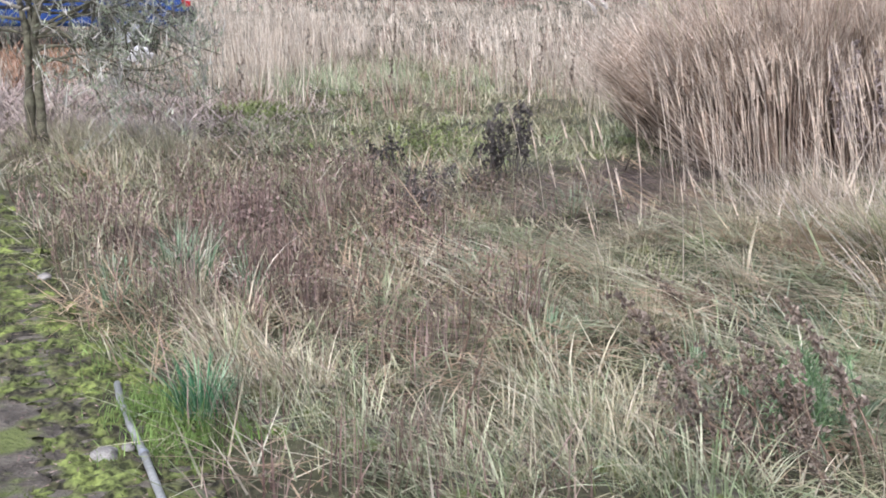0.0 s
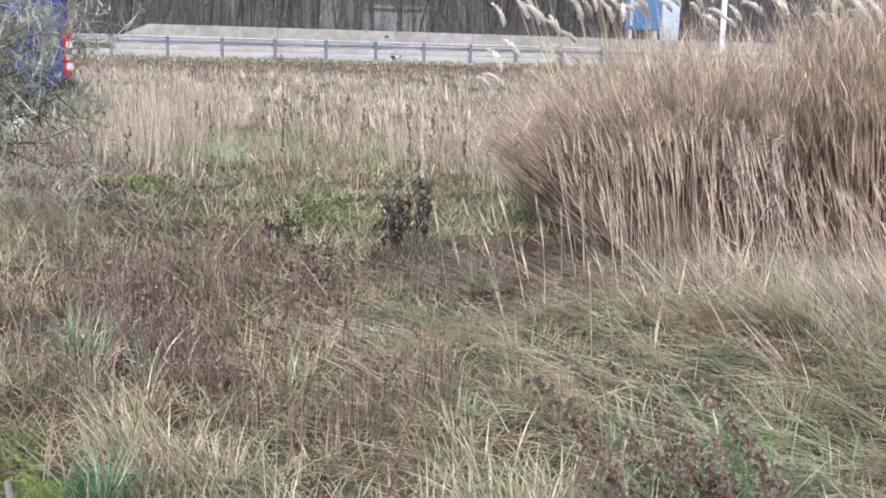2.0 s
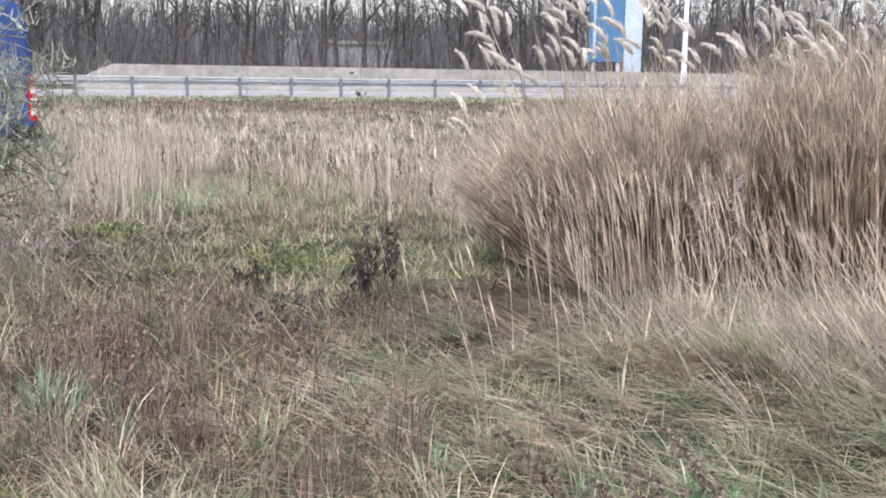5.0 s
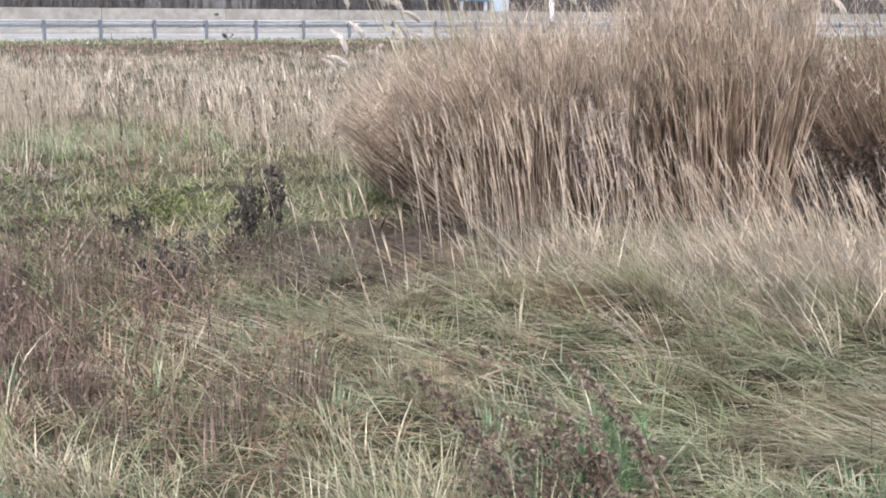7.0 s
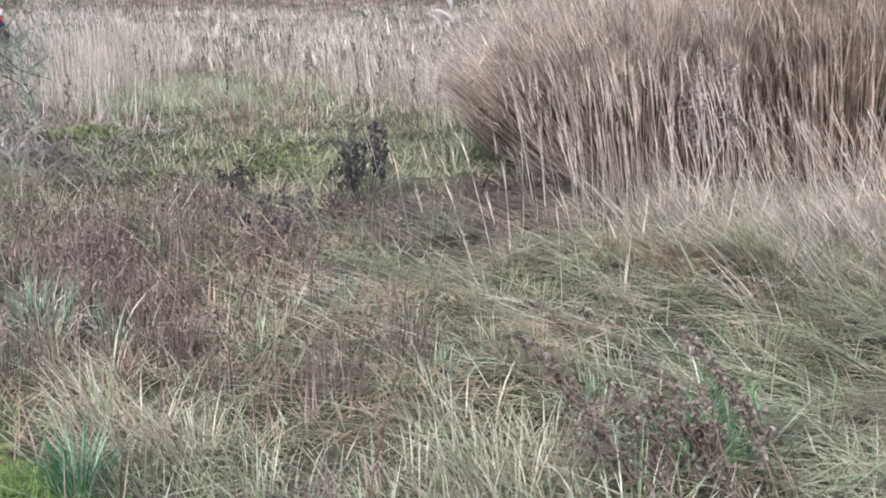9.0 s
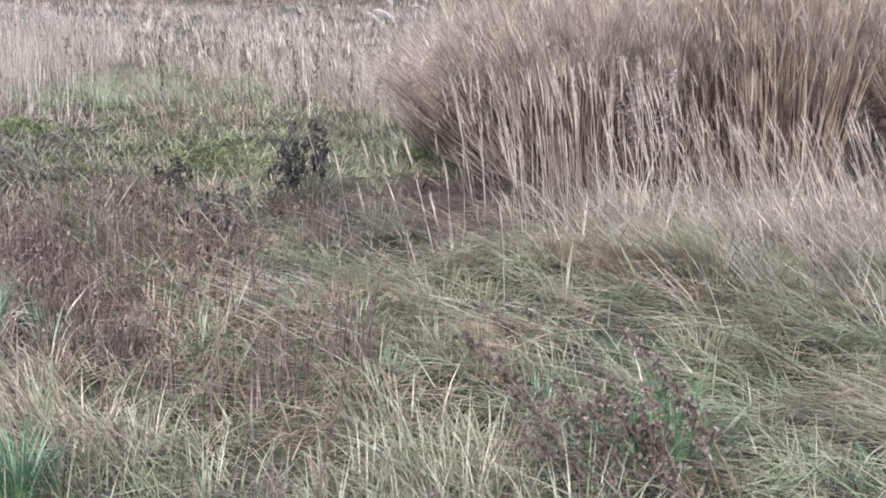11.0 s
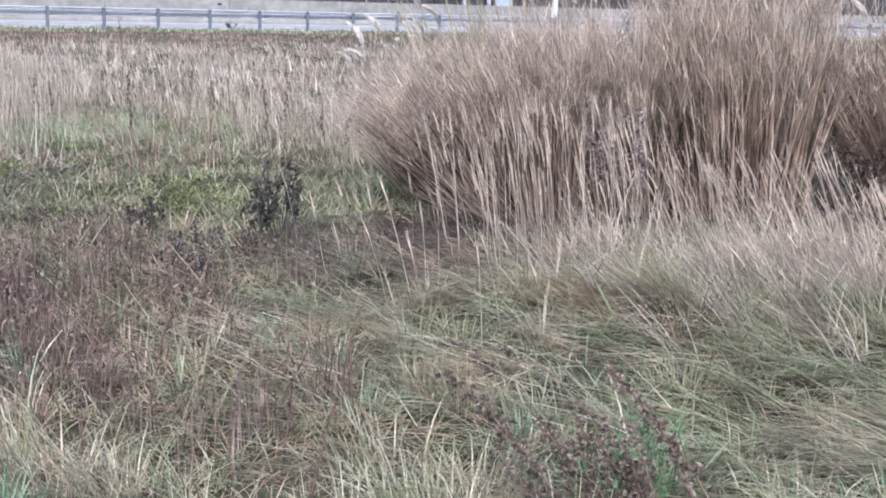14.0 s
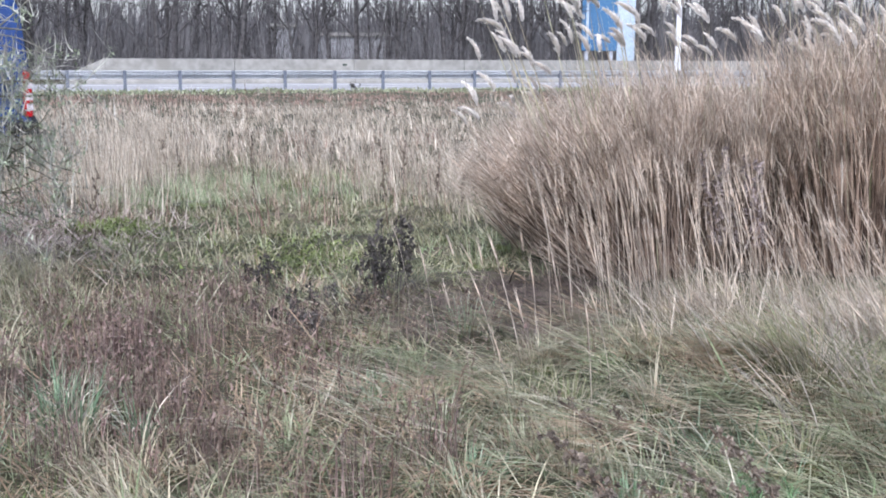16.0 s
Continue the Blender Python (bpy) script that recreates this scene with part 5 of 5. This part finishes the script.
# feathery green shoots beside the weeds
t = thing("green_shoots", "feathery green wormwood shoots among dead weeds", "weed", gz(1.18, 3.62))
lf, st = Heap(), Heap()
for k in range(34):
    b0 = np.array([wk.normal(0, 0.08), wk.normal(0, 0.09), -0.02])
    p1 = b0 + np.array([wk.normal(-0.05, 0.04), wk.normal(0.02, 0.04), wk.uniform(0.16, 0.32)])
    st.tube([b0, (b0 + p1) / 2 + wk.normal(0, 0.008, 3), p1], [0.003, 0.0025, 0.0015], 4)
    m_ = 70
    u_ = wk.uniform(0.15, 1.05, m_)[:, None]
    q = b0 + (p1 - b0) * u_ + wk.normal(0, 0.006, (m_, 3))
    lf.add(*strips(q[:, 0], q[:, 1], q[:, 2], wk.uniform(0.02, 0.05, m_), wk.uniform(0, 6.28, m_), wk.uniform(0.4, 1.5, m_), wk.uniform(0, 0.6, m_), wk.uniform(0.003, 0.006, m_), seg=2, twist=3.1, taper=3))
tagged(part("stem_work", st.mesh("stem_work"), M_LUSH, t), kind="stuff")
tagged(part("leaf_mass", lf.mesh("leaf_mass"), M_SHOOT, t), kind="stuff")

# brown crumbling weeds in the lodged grass
for k in range(7):
    bx, by = 0.86 + wk.normal(0, 0.1), 4.75 + wk.normal(0, 0.12)
    weed_stalk(gz(bx, by), gz(bx - wk.uniform(0.05, 0.22), by + wk.uniform(0.0, 0.3), wk.uniform(0.12, 0.24)), 500 + k, 16, 0.018, M_WEED, "short crumbling brown weed stalk in lodged grass")

# ---- the hawthorn by the path ----
rng = np.random.default_rng(31)
tree = thing("hawthorn_tree", "leafless lichen-grey hawthorn with two thin trunks", "tree", gz(-3.46, 8.15))
crown, low_limbs, fine_, ends = Heap(), Heap(), Heap(), []


def gnarled(points, r0, r1, seed):
    """A trunk as a lumpy tapering tube along the points, thicker at its foot and forks."""
    p = np.array(points, float)
    u = np.linspace(0, 1, len(p))
    q = np.linspace(0, 1, 26)
    c = np.stack([np.interp(q, u, p[:, i]) for i in range(3)], -1)
    wob = np.random.default_rng(seed)
    c[1:, :2] += np.cumsum(wob.normal(0, 0.0035, (25, 2)), 0) * 0.7
    r = np.interp(q, [0, 1], [r0, r1]) * (1 + 0.14 * wob.normal(0, 1, 26)) * (1 + 0.55 * np.exp(-q * 16))
    heap = Heap()
    heap.tube(list(c), list(np.clip(r, r1 * 0.7, r0 * 1.8)), 10)
    return heap, c


STEMS = (((0.085, 0.0, -0.1), (0.075, 0.0, 0.35), (0.075, 0.01, 0.8), (0.0, 0.03, 1.25), (-0.16, 0.05, 1.7), (-0.24, 0.05, 2.2)),
         ((0.145, 0.02, -0.1), (0.15, 0.02, 0.3), (0.14, 0.0, 0.8), (0.22, -0.02, 1.2), (0.34, -0.04, 1.65), (0.40, 0.0, 2.2)),
         ((0.13, 0.06, 0.45), (0.11, 0.07, 0.85), (0.10, 0.06, 1.25), (0.12, 0.05, 1.7), (0.10, 0.06, 2.2)))
for k, way in enumerate(STEMS):
    heap, c = gnarled(way, 0.034 if k < 2 else 0.022, 0.014, 60 + k)
    part("trunk", heap.mesh("trunk", True), M_BARK, tree)
    for j in range(12, 26, 2):
        a = rng.uniform(0, 6.28)
        nd = np.array([math.cos(a), math.sin(a) * 0.7, rng.uniform(0.15, 0.9)])
        grow(crown, c[j], nd / np.linalg.norm(nd), rng.uniform(0.45, 0.85), 0.011, rng, 2, ends, 5, 0.8, -0.03, (3, 5), fine_, 0.2)
for dz, ln, a, rise in ((1.0, 0.95, 0.1, 0.55), (1.1, 0.9, -0.4, 0.5), (1.25, 0.95, 0.3, 0.45), (1.5, 1.05, 0.0, 0.3), (1.75, 1.1, 0.15, 0.15), (1.0, 0.75, 2.9, 0.5), (1.3, 0.8, 3.4, 0.4)):
    nd = np.array([math.cos(a), math.sin(a), rise])
    grow(crown, (0.14 if a < 2 else 0.06, 0, dz), nd / np.linalg.norm(nd), ln, 0.014, rng, 2, ends, 5, 0.75, -0.035, (3, 5), fine_, 0.2)
for dz, ln, a, rise in ((0.78, 0.75, 0.05, 0.22), (0.70, 0.70, -0.25, 0.10), (0.86, 0.80, 0.3, 0.10), (0.92, 0.85, -0.1, 0.05), (0.82, 0.55, 2.9, 0.25), (0.95, 0.9, 0.15, 0.2),
                        (0.74, 0.9, -0.45, 0.12), (0.84, 0.95, 0.05, 0.05), (0.90, 0.9, -0.2, 0.0), (0.80, 0.85, 0.4, 0.0), (1.0, 0.7, 0.1, -0.1), (0.68, 0.95, 0.0, 0.05), (0.92, 0.6, 3.3, 0.1), (1.0, 0.6, -1.2, 0.1), (1.05, 0.8, -0.3, -0.05), (0.62, 0.7, 0.2, 0.15)):
    nd = np.array([math.cos(a), math.sin(a), rise])
    grow(low_limbs, (0.14 if a < 2 else 0.07, 0, dz), nd / np.linalg.norm(nd), ln, 0.0125, rng, 2, ends, 5, 0.85, -0.012, (3, 6), fine_, 0.22)
tagged(part("lower_branch_work", low_limbs.mesh("lower_branch_work"), M_BARK, tree, "dark mossy lower limbs"), kind="stuff")
tagged(part("branch_work", crown.mesh("branch_work"), M_LIMB, tree, "lichen-grey arching branches"), kind="stuff")
tagged(part("fine_branch_work", fine_.mesh("fine_branch_work"), M_TWIG, tree), kind="stuff")
tw = Heap()
tp = np.array([p_[k] for p_, r_ in ends for k in (2, 3, 4, 5) for _ in range(2)])
n_ = len(tp)
tw.add(*strips(tp[:, 0], tp[:, 1], tp[:, 2], RNG.uniform(0.08, 0.24, n_), RNG.uniform(0, 6.28, n_), RNG.uniform(0.2, 1.9, n_), RNG.normal(0, 0.7, n_), RNG.uniform(0.007, 0.012, n_), seg=4, twist=3.1))
tagged(part("twig_work", tw.mesh("twig_work"), M_TWIG, tree), kind="stuff")
lf = Heap()
buds = np.array([p_[k] for p_, r_ in ends for k in (1, 2, 3, 4, 5)])
buds = buds[rng.random(len(buds)) < 0.55]
base_p = np.repeat(buds, 7, 0)
base_p = base_p + rng.normal(0, 0.016, base_p.shape)
n_ = len(base_p)
lf.add(*strips(base_p[:, 0], base_p[:, 1], base_p[:, 2], RNG.uniform(0.02, 0.045, n_), RNG.uniform(0, 6.28, n_), RNG.uniform(0.1, 2.4, n_), RNG.uniform(-0.6, 0.6, n_), RNG.uniform(0.011, 0.022, n_), seg=1, twist=3.1, taper=3))
tagged(part("lichen", lf.mesh("lichen"), M_LICHEN, tree, "grey-green lichen tufts and buds on the twigs"), kind="stuff")

# dry bracken behind the tree
h = Heap()
x, y = scatter(700, -9, -5, 11, 17, lambda x, y: hump(x, y, -6.6, 14.0, 1.3, 1.8))
tufts(h, x, y, 10, 0.2, (0.15, 0.5), 0.0, 3.0, (0.3, 1.1), (0.2, 1.2), (0.01, 0.03), seg=3)
stuff("dry_bracken", h, M_BRACKEN, "rust-orange dry bracken behind the tree", "bracken")

# twig litter below it
h = Heap()
x, y = scatter(38000, -6.2, -1.6, 7.4, 13.5, lambda x, y: np.clip(1.3 * hump(x, y, -3.9, 10.2, 1.4, 1.7), 0, 1))
h.grass(x, y, uni(0.05, 0.28, x), uni(0, 6.28, x), uni(0.9, 1.5, x), uni(-0.3, 0.3, x), uni(0.005, 0.013, x), z=ground_z(x, y) + uni(0, 0.12, x), seg=2)
stuff("twig_litter", h, M_LITTER, "tangled pinkish-brown fallen twigs under the tree", "twigs")

t = thing("plastic_bag", "crumpled white plastic bag lying behind the tree", "bag", gz(-5.05, 15.6))
bm = bmesh.new()
bmesh.ops.create_icosphere(bm, subdivisions=3, radius=0.16)
for v in bm.verts:
    v.co *= 1 + 0.3 * noise.noise(v.co * 14)
    v.co.z = max(v.co.z * 0.8 + 0.1, -0.02)
part("sheet", bm, M_BAG, t)

# ---- the mossy path ----
moss_on = lambda x, y: (x < edge(y) + 0.05 * ripple(x, y, 0.5, 2)) * (x > np.interp(y, [2.5, 3.3, 3.9, 4.6, 6], [-1.0, -1.33, -1.85, -3.4, -5.4]) + 0.12 * ripple(x, y, 0.6, 8))
mgx, mgy = np.meshgrid(np.arange(-5.2, -0.3, 0.022), np.arange(2.0, 8.8, 0.022))
lump = 0.55 + 0.5 * ripple(mgx, mgy, 0.34, 7) + 0.5 * ripple(mgx, mgy, 0.13, 1) + 0.5 * ripple(mgx, mgy, 0.08, 5)
mv = np.stack([mgx, mgy, ground_z(mgx, mgy) - 0.004 + 0.030 * np.clip(lump, -0.2, 1.6)], -1).reshape(-1, 3)
i, j = np.meshgrid(np.arange(mgx.shape[0] - 1), np.arange(mgx.shape[1] - 1), indexing="ij")
on = moss_on(mgx, mgy)[:-1, :-1] > 0
k = (i * mgx.shape[1] + j)[on]
m, n, l, b = material("moss_carpet", 0.95)
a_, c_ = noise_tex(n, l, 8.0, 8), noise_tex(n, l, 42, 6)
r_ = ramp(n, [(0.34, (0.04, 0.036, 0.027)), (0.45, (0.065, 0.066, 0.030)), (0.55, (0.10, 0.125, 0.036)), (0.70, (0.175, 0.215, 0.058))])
# shade in the gaps between moss lumps, multiplied into the colour by the bump noise
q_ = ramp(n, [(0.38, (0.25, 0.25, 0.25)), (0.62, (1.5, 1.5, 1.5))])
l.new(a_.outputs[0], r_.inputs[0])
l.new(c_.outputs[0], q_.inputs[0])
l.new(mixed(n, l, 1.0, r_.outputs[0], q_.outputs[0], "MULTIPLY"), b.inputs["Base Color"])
bump(n, l, b, c_.outputs[0], 1.0, 0.012)
nx_ = mgx.shape[1]
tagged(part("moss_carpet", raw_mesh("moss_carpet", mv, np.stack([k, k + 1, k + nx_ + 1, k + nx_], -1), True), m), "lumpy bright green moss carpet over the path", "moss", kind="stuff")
h = Heap()
x, y = scatter(9000, -5.2, -0.3, 2.0, 8.8, lambda x, y: moss_on(x, y) * np.clip(0.62 + 0.4 * ripple(x, y, 0.4, 7) + 0.4 * ripple(x, y, 0.16, 1), 0.0, 1) * np.clip((y - 2.2) / 2.6, 0.3, 1))
tufts(h, x, y, 16, 0.04, (0.010, 0.026), 0.0, 3.0, (0.4, 1.5), (0, 0.7), (0.005, 0.010), seg=1, z=0.03, taper=3)
stuff("moss", h, M_MOSS, "bright yellow-green moss over the path edge", "moss")

h = Heap()
x, y = scatter(30000, -3.2, 0.4, 7.9, 16, lambda x, y: np.clip(0.8 * hump(x, y, -0.62, 9.3, 0.40, 0.6) + 1.0 * hump(x, y, -2.26, 10.5, 0.40, 0.35) + 0.6 * hump(x, y, -1.2, 14.6, 0.5, 0.9), 0, 1))
h.grass(x, y, uni(0.03, 0.1, x), uni(0, 6.28, x), uni(0, 0.9, x), uni(0, 0.7, x), uni(0.01, 0.025, x), seg=1, taper=2)
for cx, cy, rx, ry, n_ in ((-2.3, 10.55, 0.32, 0.4, 2200), (-0.62, 9.25, 0.55, 0.8, 400)):
    x, y = RNG.normal(cx, rx * 0.55, n_), RNG.normal(cy, ry * 0.55, n_)
    h.grass(x, y, uni(0.03, 0.07, x), uni(0, 6.28, x), uni(0.7, 1.5, x), uni(0, 0.5, x), uni(0.012, 0.026, x), z=ground_z(x, y) + uni(0.02, 0.14, x), seg=1, taper=2)
stuff("moss_cushions", h, M_PATCH, "soft yellow-green moss cushions in the meadow", "moss")
h = Heap()
x, y = scatter(26000, -1.6, -0.2, 2.3, 4.6, lambda x, y: np.clip(1.4 * hump(x, y, -1.0, 3.45, 0.10, 0.11) + hump(x, y, -0.80, 3.22, 0.14, 0.14) + 0.2 * hump(x, y, -1.25, 4.0, 0.12, 0.2), 0, 1))
h.grass(x, y, uni(0.04, 0.11, x), uni(0, 6.28, x), uni(0, 1.2, x), uni(0, 1, x), uni(0.003, 0.006, x), z=ground_z(x, y) + uni(0, 0.05, x), seg=2)
stuff("lime_moss", h, M_LIME, "soft lime-green moss cushions beside the pipe", "moss")

# soil of the path: a thin worn layer over the meadow ground
px_, py_ = np.meshgrid(np.linspace(0, 1, 40), np.linspace(-6.0, 8.8, 150))
ex = edge(py_) + 0.03 * ripple(px_ * 3, py_, 0.7, 3)
vx = ex - 0.02 - px_ * 3.2
pv = np.stack([vx, py_, ground_z(vx, py_) + 0.006], -1).reshape(-1, 3)
i, j = np.meshgrid(np.arange(149), np.arange(39), indexing="ij")
k = (i * 40 + j).ravel()
path = part("path", raw_mesh("path", pv, np.stack([k + 1, k, k + 40, k + 41], -1), True), M_SOIL)
tagged(path, "damp dark soil path with thin moss and leaf crumbs", "path", kind="structure")
h = Heap()
x, y = scatter(5000, -4.0, -0.8, 2.2, 7.0, lambda x, y: (x < edge(y)) * 0.8)
h.grass(x, y, uni(0.008, 0.03, x), uni(0, 6.28, x), uni(1.3, 1.6, x), uni(-0.3, 0.3, x), uni(0.003, 0.010, x), z=ground_z(x, y) + 0.024, seg=1, taper=3)
stuff("leaf_litter", h, M_BROWN, "brown leaf crumbs and twig bits on the path", "leaf litter")

# pipe, stone, board, log
pipe = thing("grey_pipe", "thin grey plastic pipe half sunk in moss", "pipe", gz(-1.03, 3.32))
h = Heap()
pts = [(-0.17, 0.44, -0.03), (-0.165, 0.36, 0.022), (-0.10, 0.20, 0.03), (0, 0, 0.03), (0.12, -0.22, 0.028), (0.27, -0.52, 0.028), (0.46, -0.95, 0.02)]
h.tube(pts, [0.0125] * 7, 12)
part("tube", h.mesh("tube", True), M_PIPE, pipe)
h = Heap()
h.tube([(0.115, -0.21, 0.028), (0.128, -0.235, 0.028)], [0.016, 0.016], 12)
part("collar", h.mesh("collar", True), M_ZINC_DARK, pipe)


def stone(at, r, seed):
    bm = bmesh.new()
    bmesh.ops.create_icosphere(bm, subdivisions=3, radius=r)
    for v in bm.verts:
        v.co *= 1 + 0.28 * noise.noise(v.co / r * 1.3 + Vector((seed, 0, 0)))
        v.co.z *= 0.6
    s_ = part("stone", bm, M_STONE)
    s_.location = at
    tagged(s_, "small grey stone lying in the moss", "stone", "stones by the path")


for k, (sx, sy, sr) in enumerate(((-1.03, 3.1, 0.042), (-0.98, 3.16, 0.022), (-2.0, 5.0, 0.035))):
    stone(gz(sx, sy, 0.02), sr, k * 7.1)
bm = bmesh.new()
box(bm, (-0.8, -0.16, 0.0), (0.9, 0.0, 0.05), 0.006)
board = part("board", bm, M_PLANK)
board.matrix_basis = pose(-1.235, 2.76, 0.02, 0, 0, -59)
tagged(board, "weathered grey wooden board edging the path", "board")
log = thing("log", "short dark mossy log beside the tree", "log", gz(-3.85, 7.95))
h = Heap()
h.tube([(-0.35, 0, 0.06), (-0.1, 0.02, 0.07), (0.22, 0.0, 0.06)], [0.07, 0.075, 0.065], 10)
part("trunk", h.mesh("trunk", True), M_DARK, log)
bm = bmesh.new()
bmesh.ops.create_circle(bm, cap_ends=True, radius=0.064, segments=10, matrix=Matrix.Translation((0.221, 0, 0.06)) @ Euler((0, radians(90), 0)).to_matrix().to_4x4())
part("cut_end", bm, M_LITTER, log)

# ---- the parked van ----
van = thing("van", "parked blue delivery van with red tail lights", "van", (-5.06, 18.0, float(ground_z(-6.5, 17.5))), 17)
side = [(0.0, 0.48), (0.0, 1.3), (-0.10, 2.25), (-0.18, 2.38), (-0.35, 2.44), (-3.3, 2.44), (-3.7, 2.34), (-4.35, 1.42), (-4.95, 1.08), (-5.12, 0.85), (-5.12, 0.45), (-4.9, 0.36), (-0.2, 0.36)]
bm = bmesh.new()
prof = []
for y, inset in ((0.0, 0.06), (0.05, 0.0), (1.85, 0.0), (1.90, 0.06)):
    ring = []
    for x, z in side:
        cx_, cz_ = -2.5, 1.2
        ring.append(bm.verts.new((x + (cx_ - x) * inset / 2.5, y + (0.10 if y < 1 else -0.10) * max(0, (z - 1.1)) , z + (cz_ - z) * inset)))
    prof.append(ring)
for a in range(3):
    for c in range(len(side)):
        e = (c + 1) % len(side)
        bm.faces.new((prof[a][c], prof[a][e], prof[a + 1][e], prof[a + 1][c]))
bm.faces.new(prof[0][::-1])
bm.faces.new(prof[-1])
bmesh.ops.recalc_face_normals(bm, faces=bm.faces)
body = part("body", bm, M_BLUE, van)
for z in (0.62, 1.12):
    part("side_moulding", box(bmesh.new(), (-4.4, -0.012, z), (-0.35, 0.03, z + 0.05), 0.008), M_BLACK if z < 1 else M_BLUE, van)
for x in (-0.95, -2.4, -3.4):
    part("door_seam", box(bmesh.new(), (x, -0.004, 0.5), (x + 0.012, 0.02, 1.9)), M_BLACK, body)
for y in (0.02, 1.68):
    lamp_ = part("tail_light", box(bmesh.new(), (-0.10, y - 0.015, 0.66), (0.03, y + 0.16, 1.34), 0.02), M_RED, van, "tall red tail light")
    for z in (0.80, 0.95, 1.12):
        part("clear_lens", box(bmesh.new(), (-0.06, y - 0.02, z - 0.05), (0.036, y + 0.13, z + 0.06), 0.015), M_CLEAR, lamp_)
part("bumper", box(bmesh.new(), (-0.35, -0.02, 0.40), (0.10, 1.92, 0.60), 0.04), M_BLACK, van)
part("rear_window", box(bmesh.new(), (-0.075, 0.3, 1.45), (-0.012, 1.6, 2.0), 0.01), M_GLASS, van)
part("side_window", box(bmesh.new(), (-3.45, 0.06, 1.28), (-2.55, 0.085, 1.78), 0.01), M_GLASS, van)
wheel_me, rim_me = Heap(), Heap()
prof_t = [(-0.10, 0.24), (-0.10, 0.31), (-0.07, 0.335), (0.07, 0.335), (0.10, 0.31), (0.10, 0.24)]
a = np.linspace(0, 2 * np.pi, 25)[:-1]
vv = np.array([[(r * np.cos(q), y, r * np.sin(q)) for q in a] for y, r in prof_t])
i, j = np.meshgrid(np.arange(5), np.arange(24), indexing="ij")
fq = np.stack([i * 24 + j, i * 24 + (j + 1) % 24, (i + 1) * 24 + (j + 1) % 24, (i + 1) * 24 + j], -1).reshape(-1, 4)
tyre_mesh = raw_mesh("tyre", vv.reshape(-1, 3), fq, True)
for x in (-0.95, -4.2):
    for y in (0.08, 1.82):
        ty = part("wheel", tyre_mesh, M_BLACK, van)
        ty.location = (x, y, 0.335)
        bm = bmesh.new()
        bmesh.ops.create_cone(bm, cap_ends=True, radius1=0.245, radius2=0.22, depth=0.15, segments=20, matrix=Euler((radians(90), 0, 0)).to_matrix().to_4x4())
        part("rim", bm, M_ZINC, ty)
